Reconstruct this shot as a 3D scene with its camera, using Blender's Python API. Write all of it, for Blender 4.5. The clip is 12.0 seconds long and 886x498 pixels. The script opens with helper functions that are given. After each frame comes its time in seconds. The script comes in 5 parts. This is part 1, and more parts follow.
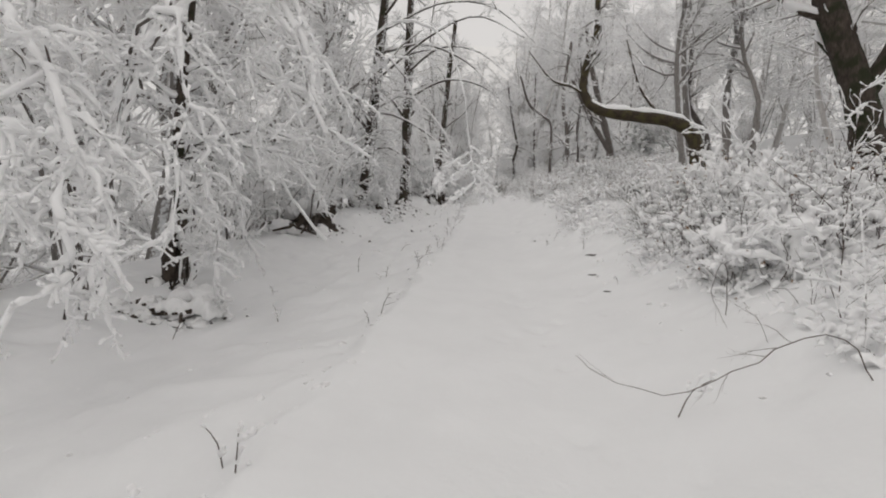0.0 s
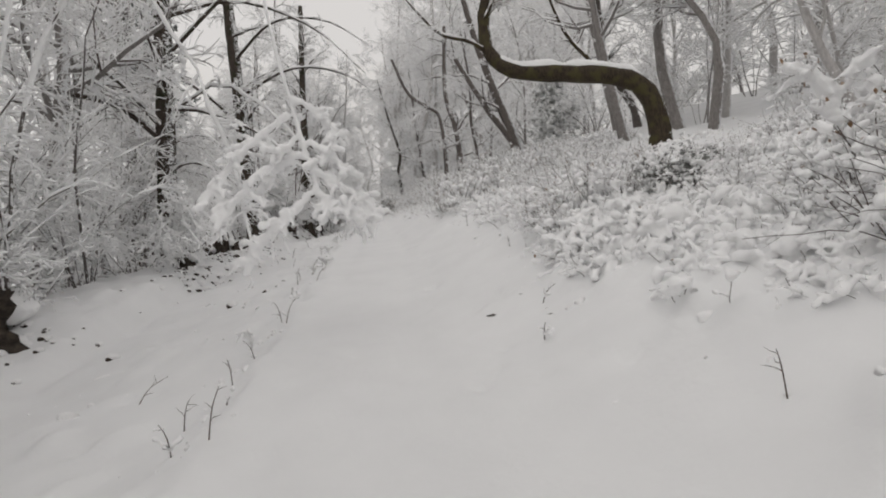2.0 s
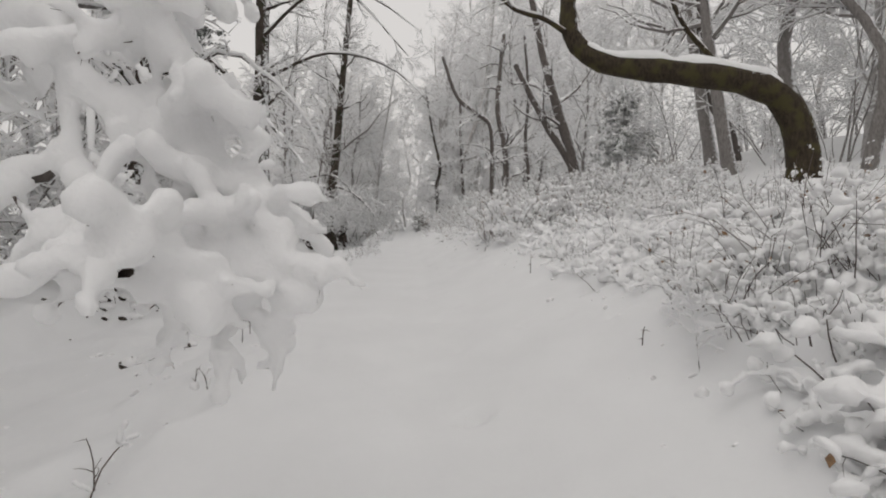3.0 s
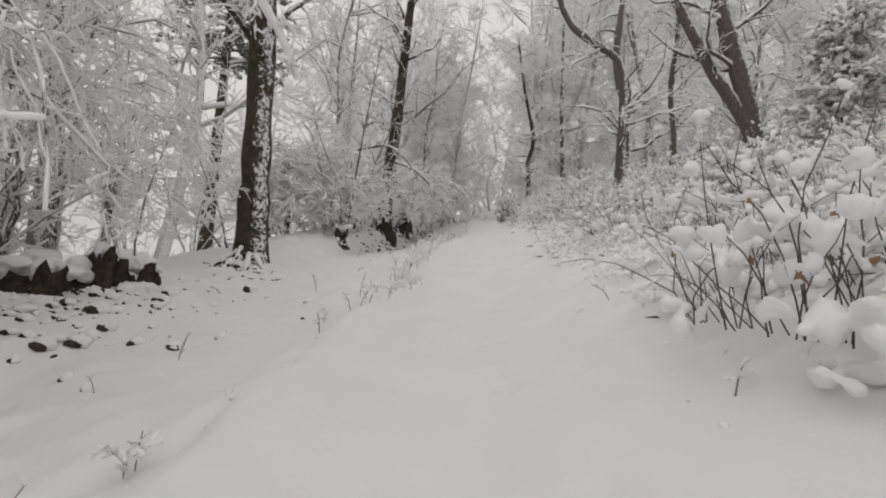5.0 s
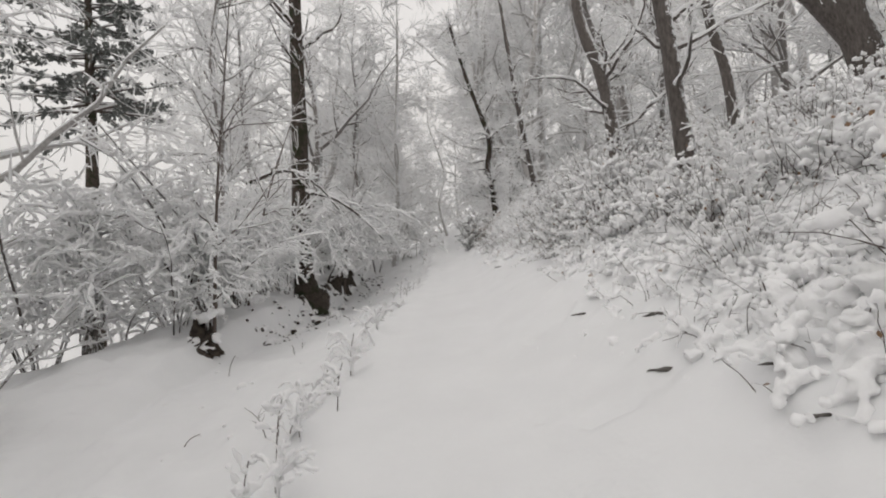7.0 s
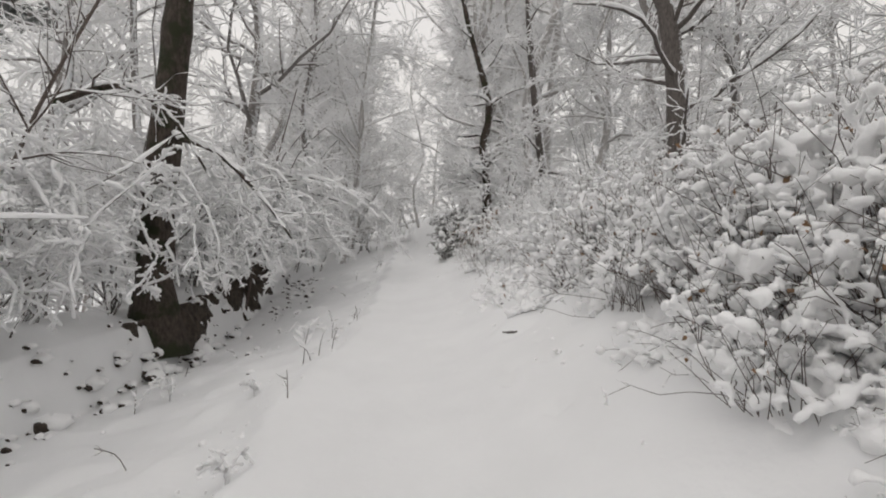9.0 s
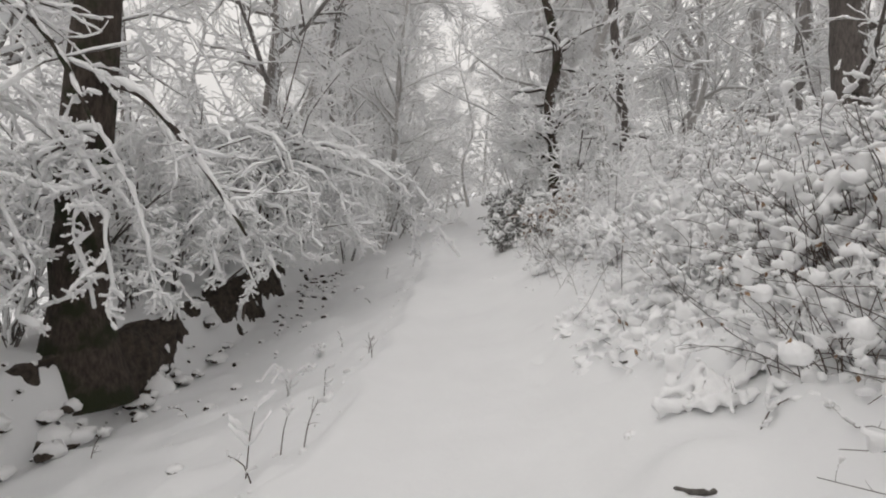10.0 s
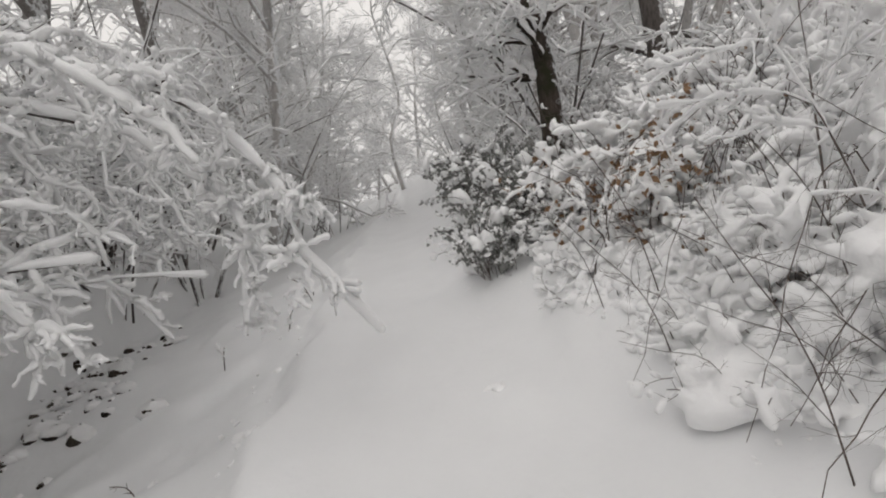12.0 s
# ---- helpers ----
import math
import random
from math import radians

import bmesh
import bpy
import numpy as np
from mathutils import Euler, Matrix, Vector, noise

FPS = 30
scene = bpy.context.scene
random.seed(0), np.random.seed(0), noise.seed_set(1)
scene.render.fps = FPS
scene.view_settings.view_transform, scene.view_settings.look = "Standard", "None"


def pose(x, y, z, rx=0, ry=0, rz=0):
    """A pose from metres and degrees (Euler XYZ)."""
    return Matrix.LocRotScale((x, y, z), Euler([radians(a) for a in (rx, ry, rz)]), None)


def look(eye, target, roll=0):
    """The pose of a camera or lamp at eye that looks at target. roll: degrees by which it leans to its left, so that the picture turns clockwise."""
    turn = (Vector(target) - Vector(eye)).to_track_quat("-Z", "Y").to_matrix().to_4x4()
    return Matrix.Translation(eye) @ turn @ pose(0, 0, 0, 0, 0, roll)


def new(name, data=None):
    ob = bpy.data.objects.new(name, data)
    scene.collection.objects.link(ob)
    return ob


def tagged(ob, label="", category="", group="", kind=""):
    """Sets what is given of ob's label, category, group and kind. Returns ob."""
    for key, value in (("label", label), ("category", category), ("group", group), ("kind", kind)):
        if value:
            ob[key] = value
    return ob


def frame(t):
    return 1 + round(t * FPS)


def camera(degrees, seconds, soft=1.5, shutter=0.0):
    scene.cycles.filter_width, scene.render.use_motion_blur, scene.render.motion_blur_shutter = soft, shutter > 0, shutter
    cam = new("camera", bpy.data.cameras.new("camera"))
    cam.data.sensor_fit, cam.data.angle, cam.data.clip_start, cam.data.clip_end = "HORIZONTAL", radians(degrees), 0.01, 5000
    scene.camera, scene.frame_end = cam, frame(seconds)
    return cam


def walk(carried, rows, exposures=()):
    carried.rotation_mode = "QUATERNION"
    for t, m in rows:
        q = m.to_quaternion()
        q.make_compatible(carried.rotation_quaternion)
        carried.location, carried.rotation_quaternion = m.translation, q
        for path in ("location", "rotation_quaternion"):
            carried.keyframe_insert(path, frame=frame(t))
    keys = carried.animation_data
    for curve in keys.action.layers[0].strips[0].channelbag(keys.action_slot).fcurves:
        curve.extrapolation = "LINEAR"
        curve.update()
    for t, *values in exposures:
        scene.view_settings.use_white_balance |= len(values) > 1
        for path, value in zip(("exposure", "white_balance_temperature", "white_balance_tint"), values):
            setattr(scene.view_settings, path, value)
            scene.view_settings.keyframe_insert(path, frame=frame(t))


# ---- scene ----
cam = camera(83.74, 12.0, soft=1.95)
PATH = [
    (0.0, pose(0.000, 0.000, 1.200, 91.14, -4.62, 5.05)),
    (0.5, pose(-0.038, 1.831, 1.450, 91.14, 5.09, -1.64)),
    (1.0, pose(-0.046, 3.649, 1.676, 91.45, 4.89, -4.48)),
    (1.5, pose(0.012, 5.442, 1.900, 91.60, 3.86, -1.80)),
    (2.0, pose(0.139, 7.214, 2.182, 93.36, 4.89, -6.48)),
    (2.5, pose(0.267, 8.941, 2.486, 95.00, -0.20, -7.05)),
    (3.0, pose(0.350, 10.603, 2.778, 95.74, -2.00, -3.48)),
    (3.5, pose(0.424, 12.229, 3.052, 95.99, 1.96, -3.26)),
    (3.7, pose(0.463, 12.875, 3.166, 95.61, 4.08, -6.86)),
    (5.3, pose(0.492, 17.979, 4.292, 92.48, -4.84, 10.66)),
    (5.5, pose(0.442, 18.580, 4.391, 92.71, -3.94, 12.74)),
    (6.0, pose(0.317, 20.055, 4.627, 93.44, 5.24, -1.85)),
    (6.5, pose(0.200, 21.524, 4.828, 90.61, -2.49, 8.53)),
    (7.0, pose(0.123, 22.979, 5.070, 95.96, 5.73, 2.47)),
    (7.2, pose(0.121, 23.523, 5.156, 95.66, 7.51, -1.15)),
    (8.8, pose(0.126, 27.963, 5.980, 93.54, 4.93, -6.05)),
    (9.0, pose(0.113, 28.543, 6.063, 94.54, -0.41, -1.49)),
    (9.5, pose(0.098, 29.982, 6.279, 93.05, -0.42, 3.31)),
    (10.0, pose(0.075, 31.369, 6.476, 92.00, -0.52, 4.31)),
    (10.5, pose(0.010, 32.753, 6.612, 89.70, 3.78, 0.89)),
    (11.0, pose(-0.027, 34.125, 6.763, 89.78, 5.65, -1.01)),
    (11.5, pose(-0.065, 35.410, 6.876, 90.51, 2.78, 1.85)),
    (12.0, pose(-0.000, 36.638, 7.026, 89.74, 6.33, -2.21)),
]
walk(cam, PATH, exposures=[(0.0, 0.02), (3.5, 0.0), (5.5, 0.11), (6.5, 0.2), (8.8, 0.25), (10.5, 0.29), (12.0, 0.3)])

# ---- light: an overcast winter sky ----
world = bpy.data.worlds.new("world")
scene.world = world
world.use_nodes = True
wn, wl = world.node_tree.nodes, world.node_tree.links
sky = wn.new("ShaderNodeTexSky")
sky.sky_type = "NISHITA"
sky.sun_disc = False
sky.sun_elevation, sky.sun_rotation = radians(47), radians(-137)
cloud = wn.new("ShaderNodeMix")
cloud.data_type = "RGBA"
cloud.inputs["Factor"].default_value = 0.93
cloud.inputs["B"].default_value = (6.7, 6.43, 6.18, 1)
wl.new(sky.outputs[0], cloud.inputs["A"])
wl.new(cloud.outputs["Result"], wn["Background"].inputs["Color"])
wn["Background"].inputs["Strength"].default_value = 0.108
sun = new("sun", bpy.data.lights.new("sun", "SUN"))
sun.data.energy, sun.data.angle, sun.data.color = 0.6, radians(75), (1.0, 0.97, 0.94)
sun.matrix_basis = look((0, 0, 0), (0.46, 0.5, -0.73))
scene.view_settings.exposure = 0.0

# ---- materials ----


def material(name, rough=0.7):
    m = bpy.data.materials.new(name)
    m.use_nodes = True
    b = m.node_tree.nodes["Principled BSDF"]
    b.inputs["Roughness"].default_value = rough
    return m, m.node_tree.nodes, m.node_tree.links, b


def noise_node(n, l, scale, detail=4, vec=None, rough=0.55):
    t = n.new("ShaderNodeTexNoise")
    t.inputs["Scale"].default_value, t.inputs["Detail"].default_value = scale, detail
    t.inputs["Roughness"].default_value = rough
    if vec is not None:
        l.new(vec, t.inputs["Vector"])
    return t


def ramp(n, l, fac, stops):
    r = n.new("ShaderNodeValToRGB")
    while len(r.color_ramp.elements) < len(stops):
        r.color_ramp.elements.new(0.5)
    for e, (p, c) in zip(r.color_ramp.elements, stops):
        e.position, e.color = p, (*c, 1)
    l.new(fac, r.inputs["Fac"])
    return r


def bump(n, l, b, fac, strength, dist, under=None):
    k = n.new("ShaderNodeBump")
    k.inputs["Strength"].default_value, k.inputs["Distance"].default_value = strength, dist
    l.new(fac, k.inputs["Height"])
    if under is not None:
        l.new(under.outputs[0], k.inputs["Normal"])
    l.new(k.outputs[0], b.inputs["Normal"])
    return k


def world_pos(n):
    return n.new("ShaderNodeNewGeometry").outputs["Position"]


def snow_material(name, coarse, fine, tone=(0.86, 0.865, 0.87), depth=0.0):
    m, n, l, b = material(name, 0.62)
    p = world_pos(n)
    big, small = noise_node(n, l, coarse, 5, p), noise_node(n, l, fine, 6, p, 0.7)
    c = ramp(n, l, big.outputs["Fac"], [(0.3, tuple(v * 0.955 for v in tone)), (0.7, tone)])
    l.new(c.outputs[0], b.inputs["Base Color"])
    b.inputs["Specular IOR Level"].default_value = 0.25
    if depth:
        b.inputs["Subsurface Weight"].default_value = 0.7
        b.inputs["Subsurface Scale"].default_value = depth
        b.inputs["Subsurface Radius"].default_value = (1.0, 1.0, 1.0)
    k = bump(n, l, b, big.outputs["Fac"], 0.35, 0.06)
    bump(n, l, b, small.outputs["Fac"], 0.3, 0.012, k)
    return m


def bark_material(name, dark, light, scale, plaster=0.0, moss=None):
    m, n, l, b = material(name, 0.85)
    tc = n.new("ShaderNodeTexCoord")
    mp = n.new("ShaderNodeMapping")
    mp.inputs["Scale"].default_value = (1, 1, 0.28)
    l.new(tc.outputs["Object"], mp.inputs["Vector"])
    grain = noise_node(n, l, scale, 8, mp.outputs[0], 0.7)
    patch = noise_node(n, l, scale * 0.13, 3, tc.outputs["Object"])
    c = ramp(n, l, grain.outputs["Fac"], [(0.32, dark), (0.68, light)])
    out = c.outputs[0]
    if moss:
        mk = ramp(n, l, patch.outputs["Fac"], [(0.5, (0, 0, 0)), (0.62, (1, 1, 1))])
        mx = n.new("ShaderNodeMix")
        mx.data_type = "RGBA"
        l.new(mk.outputs[0], mx.inputs["Factor"])
        l.new(out, mx.inputs["A"])
        mx.inputs["B"].default_value = (*moss, 1)
        out = mx.outputs["Result"]
    if plaster:
        # wind-blown snow stuck to the weather side of the bark
        g = n.new("ShaderNodeNewGeometry")
        d = n.new("ShaderNodeVectorMath")
        d.operation = "DOT_PRODUCT"
        l.new(g.outputs["Normal"], d.inputs[0])
        d.inputs[1].default_value = (0.75, -0.5, 0.45)
        spots = noise_node(n, l, 13, 6, tc.outputs["Object"], 0.72)
        broad = noise_node(n, l, 1.6, 2, tc.outputs["Object"])
        add = n.new("ShaderNodeMath")
        add.operation = "MULTIPLY_ADD"
        l.new(d.outputs["Value"], add.inputs[0])
        add.inputs[1].default_value = 0.55
        l.new(spots.outputs["Fac"], add.inputs[2])
        add2 = n.new("ShaderNodeMath")
        add2.operation = "MULTIPLY_ADD"
        l.new(broad.outputs["Fac"], add2.inputs[0])
        add2.inputs[1].default_value = 0.3
        l.new(add.outputs[0], add2.inputs[2])
        edge = 0.72 - plaster
        less = n.new("ShaderNodeMath")
        less.operation = "SUBTRACT"
        l.new(add2.outputs[0], less.inputs[0])
        less.inputs[1].default_value = 0.35
        mk = ramp(n, l, less.outputs[0], [(edge, (0, 0, 0)), (edge + 0.06, (1, 1, 1))])
        mx = n.new("ShaderNodeMix")
        mx.data_type = "RGBA"
        l.new(mk.outputs[0], mx.inputs["Factor"])
        l.new(out, mx.inputs["A"])
        mx.inputs["B"].default_value = (0.82, 0.83, 0.84, 1)
        out = mx.outputs["Result"]
    l.new(out, b.inputs["Base Color"])
    bump(n, l, b, grain.outputs["Fac"], 0.8, 0.03)
    b.inputs["Specular IOR Level"].default_value = 0.2
    return m


def plain_material(name, dark, light, scale, rough=0.8, strength=0.5, dist=0.01):
    m, n, l, b = material(name, rough)
    p = world_pos(n)
    g = noise_node(n, l, scale, 6, p, 0.65)
    c = ramp(n, l, g.outputs["Fac"], [(0.3, dark), (0.7, light)])
    l.new(c.outputs[0], b.inputs["Base Color"])
    bump(n, l, b, g.outputs["Fac"], strength, dist)
    return m


SNOW = snow_material("snow_ground", 1.7, 26)
SNOW_B = snow_material("snow_on_branches", 9, 60, (0.95, 0.95, 0.955), 0.02)
SNOW_HEAP = snow_material("snow_heaped", 7, 45, (0.95, 0.95, 0.955), 0.03)
BARK = bark_material("bark_dark", (0.026, 0.021, 0.018), (0.105, 0.083, 0.069), 26, 0.0, (0.03, 0.034, 0.018))
BARK_PLASTER = bark_material("bark_snow_plastered", (0.028, 0.022, 0.019), (0.1, 0.079, 0.066), 26, -0.06, (0.035, 0.036, 0.02))
# Bark paled by distance: haze put into the colour along with some rime.
BARK_FAR = bark_material("bark_rime_haze", (0.15, 0.138, 0.13), (0.33, 0.308, 0.295), 22, 0.03)
BARK_WHITE = bark_material("bark_pale_haze", (0.36, 0.345, 0.335), (0.6, 0.58, 0.565), 22, 0.06)
# Lifted a little for the mist in front of the mid trees.
BARK_MID = bark_material("bark_brown", (0.07, 0.062, 0.057), (0.19, 0.167, 0.154), 26, -0.02)
BARK_BENT = bark_material("bark_mossy", (0.02, 0.016, 0.012), (0.085, 0.066, 0.045), 24, -0.1, (0.075, 0.065, 0.03))
# Twigs of far trees and brush, haze put into their colour with the rime.
TWIG_HAZE = plain_material("twig_rime_haze", (0.42, 0.4, 0.39), (0.66, 0.64, 0.625), 40)
TWIG = plain_material("twig_bark", (0.06, 0.046, 0.04), (0.16, 0.125, 0.108), 40)
EARTH = plain_material("bare_earth", (0.016, 0.012, 0.01), (0.1, 0.078, 0.06), 11, 0.95, 1.0, 0.06)
LEAF_DRY = plain_material("dry_leaf", (0.13, 0.075, 0.04), (0.36, 0.22, 0.12), 30, 0.7)
LEAF_GREEN = plain_material("evergreen_leaf", (0.15, 0.152, 0.143), (0.33, 0.333, 0.32), 30, 0.6)
# Both needle tones are paled, mist over the evergreens put into their colour.
NEEDLE_PALE = plain_material("pale_needle", (0.3, 0.31, 0.295), (0.55, 0.555, 0.535), 20, 0.7)
NEEDLE = plain_material("fir_needle", (0.1, 0.11, 0.103), (0.21, 0.22, 0.21), 20, 0.7)
# Dark tone painted for shade under snow swellings, and for one dark branch.
SLIVER_DARK = plain_material("dark_sliver", (0.05, 0.045, 0.04), (0.16, 0.148, 0.135), 14, 0.9, 0.8, 0.02)

# ---- ground form ----


def hash01(ix, iy, seed):
    h = (ix.astype(np.int64) * 374761393 + iy.astype(np.int64) * 668265263 + seed * 974634777) & 0x7FFFFFFF
    h = ((h ^ (h >> 13)) * 1274126177) & 0x7FFFFFFF
    return ((h ^ (h >> 16)) & 0xFFFF) / 65535.0


def vnoise(x, y, scale, seed):
    x, y = np.asarray(x, float) / scale, np.asarray(y, float) / scale
    ix, iy = np.floor(x), np.floor(y)
    fx, fy = x - ix, y - iy
    fx, fy = fx * fx * (3 - 2 * fx), fy * fy * (3 - 2 * fy)
    a, b = hash01(ix, iy, seed), hash01(ix + 1, iy, seed)
    c, d = hash01(ix, iy + 1, seed), hash01(ix + 1, iy + 1, seed)
    return (a + (b - a) * fx) * (1 - fy) + (c + (d - c) * fx) * fy - 0.5


def soft_interp(v, xs, ys, w):
    return sum(np.interp(v + w * k, xs, ys) for k in (-1, -0.6, -0.2, 0.2, 0.6, 1)) / 6


def base_z(x, y):
    """The land: a path that climbs along y, a ditch and a bank on one side, a slope on the other."""
    x, y = np.asarray(x, float), np.asarray(y, float)
    base = soft_interp(y, [-60, 0, 6, 12, 18, 24, 30, 36.6, 38.6, 40.3, 42.5, 57, 90, 200],
                     [-6, -0.15, 0.62, 1.67, 2.93, 3.87, 4.92, 5.68, 6.0, 6.5, 6.9, 8.95, 13, 20], 0.9)
    sh = np.interp(y, [0, 8, 20, 30, 34, 40, 46], [0.55, 0.5, 0.1, 0, -0.3, -0.5, -0.5])
    px = x - np.interp(y, [-60, 45, 58, 90], [0, 0, -0.9, -6])
    right = soft_interp(px - sh, [0.3, 0.8, 1.5, 3.3, 5, 9.5, 14, 40, 90], [0, 0.18, 0.5, 1.25, 2.0, 3.3, 4.3, 9, 16], 0.35)
    right = right * np.interp(px - sh, [2, 5], [1, 0]) + right * np.interp(px - sh, [2, 5], [0, 1]) * np.interp(y, [10, 19, 27], [0.82, 0.68, 1.0])
    berm = np.interp(y, [0, 13, 15, 18.5, 20, 24, 26, 27.6, 30, 32, 34, 43, 46], [0.05, 0.1, 0.4, 0.4, 0.2, 0.2, 0.08, 0.12, 0.4, 0.65, 0.8, 0.85, 0.5])
    edge = -px + 0.16 * vnoise(y, y * 0, 1.3, 21) + 0.16 * vnoise(y, y * 0, 0.45, 22)
    left = np.interp(edge, [0.94, 1.12, 1.7, 2.8, 3.7], [0, -0.13, -0.28, -0.5, -0.58]) * np.interp(y, [30, 37, 44], [1, 1.45, 1.2])
    bank = np.interp(-px, [3.7, 4.05, 4.6, 5.4, 8, 15, 40, 90], [0, 0.9, 1, 0.8, -0.6, -3.5, -9, -20])
    return base + right + left + np.where(bank > 0, bank * berm, bank)


def pillows(x, y, cell, seed, edge=None):
    """Rounded cushions of snow packed side by side, 0 to 1."""
    x, y = np.asarray(x, float) / cell, np.asarray(y, float) / cell
    ix, iy = np.floor(x), np.floor(y)
    best = np.zeros(np.broadcast(x, y).shape)
    for dx in (-1, 0, 1):
        for dy in (-1, 0, 1):
            cx, cy = ix + dx, iy + dy
            px, py = cx + hash01(cx, cy, seed), cy + hash01(cx, cy, seed + 1)
            tall = 0.25 + 0.75 * hash01(cx, cy, seed + 2)
            if edge is not None:
                tall = tall * np.clip(((px * cell - np.interp(py * cell, *edge)) - 0.1 + 0.4 * hash01(cx, cy, seed + 4)) / 0.3, 0, 1)
            d2 = ((x - px) ** 2 + (y - py) ** 2) / (0.35 + 0.5 * hash01(cx, cy, seed + 3))
            best = np.maximum(best, tall * np.sqrt(np.clip(1 - d2, 0, 1)))
    return best


pit_rng = np.random.default_rng(11)
PITS = np.concatenate([
    np.stack([pit_rng.uniform(0.5, 2.2, 110), pit_rng.uniform(1, 40, 110), pit_rng.uniform(0.035, 0.09, 110), pit_rng.uniform(0.03, 0.1, 110)], 1),
    np.stack([pit_rng.uniform(-0.9, 0.6, 60), pit_rng.uniform(3, 22, 60), pit_rng.uniform(0.03, 0.06, 60), pit_rng.uniform(0.01, 0.035, 60)], 1),
    np.stack([pit_rng.uniform(-3.6, -1.1, 120), pit_rng.uniform(1, 42, 120), pit_rng.uniform(0.03, 0.09, 120), pit_rng.uniform(0.02, 0.07, 120)], 1)])


EDGE = ([0, 5, 8, 11, 14, 17, 20, 23.5, 25.2, 27.4, 29, 32, 34.5, 38, 41, 50], [2.0, 2.0, 2.1, 1.9, 2.0, 2.3, 1.9, 1.7, 1.35, 1.2, 1.45, 1.6, 1.2, 1.1, 0.5, 0.4])


def ground_z(x, y):
    x, y = np.asarray(x, float), np.asarray(y, float)
    z = base_z(x, y)
    off = np.clip((x - 0.9) / 1.2, 0, 1) + np.clip((-x - 3.4) / 1.0, 0, 1)
    ditch = np.clip((-x - 0.95) / 0.3, 0, 1)
    z = z + 0.05 * vnoise(x, y, 1.9, 1) + 0.022 * vnoise(x, y, 0.6, 2) + (0.04 + 0.05 * ditch) * vnoise(x, y, 0.9, 7) * np.maximum(ditch, off)
    wx, wy = x + 0.16 * vnoise(x, y, 0.55, 31), y + 0.16 * vnoise(x, y, 0.55, 32)
    far_bank = 0.6 * np.clip((-x - 3.9) / 1.0, 0, 1)
    heaps = 0.08 * pillows(wx, wy, 0.4, 41, EDGE) + 0.08 * pillows(wx, wy, 0.19, 51, EDGE)
    z = z + np.where(x > 0, heaps, far_bank * (0.17 * pillows(wx, wy, 0.36, 41) + 0.13 * pillows(wx, wy, 0.21, 51))) + 0.15 * ditch * np.maximum(0, vnoise(x, y, 0.32, 5)) + 0.07 * np.exp(-((x + 1.12) / 0.2) ** 2) * pillows(wx, wy, 0.22, 71) + 0.016 * vnoise(x, y, 0.27, 8) + 0.008 * vnoise(x, y, 0.14, 6)
    # two faint wheel tracks under the fresh snow
    for c in (-0.55, 0.45):
        z = z - 0.02 * np.exp(-((x - c - 0.08 * np.sin(y * 0.4)) / 0.16) ** 2) * (np.abs(x) < 1.2)
    return z


def stretch(lo, hi, step, far_lo, far_hi):
    mid = np.arange(lo, hi + 1e-6, step)
    up, dn, d = [], [], step
    v = hi
    while v < far_hi:
        d *= 1.14
        v += d
        up.append(v)
    d, v = step, lo
    while v > far_lo:
        d *= 1.14
        v -= d
        dn.append(v)
    return np.array(dn[::-1] + list(mid) + up)


def mesh_of(name, verts, quads, smooth=True):
    me = bpy.data.meshes.new(name)
    verts, quads = np.asarray(verts, np.float32), np.asarray(quads, np.int32)
    k = quads.shape[1]
    me.vertices.add(len(verts))
    me.vertices.foreach_set("co", verts.ravel())
    me.loops.add(quads.size)
    me.loops.foreach_set("vertex_index", quads.ravel())
    me.polygons.add(len(quads))
    me.polygons.foreach_set("loop_start", np.arange(0, quads.size, k, dtype=np.int32))
    me.update(calc_edges=True)
    me.polygons.foreach_set("use_smooth", np.full(len(quads), smooth))
    return me


def grid_quads(ny, nx):
    i = np.arange(ny * nx).reshape(ny, nx)
    return np.stack([i[:-1, :-1], i[:-1, 1:], i[1:, 1:], i[1:, :-1]], -1).reshape(-1, 4)


# Snow swellings with a dark sliver as shade; at y 33.3 a branch.
DARK_SLIVERS = [(1.78, 8.45, 0.42), (1.58, 7.35, 0.3), (1.55, 6.3, 0.26), (1.12, 11.83, 0.28), (1.44, 11.96, 0.14), (1.47, 11.2, 0.14), (0.92, 33.3, 0.34), (1.25, 25.9, 0.36), (1.4, 24.9, 0.24), (1.15, 27.4, 0.3), (1.45, 26.5, 0.28), (1.5, 25.3, 0.24), (1.7, 20.9, 0.26), (1.0, 34.6, 0.24), (1.05, 35.3, 0.24), (1.85, 23.8, 0.22)]


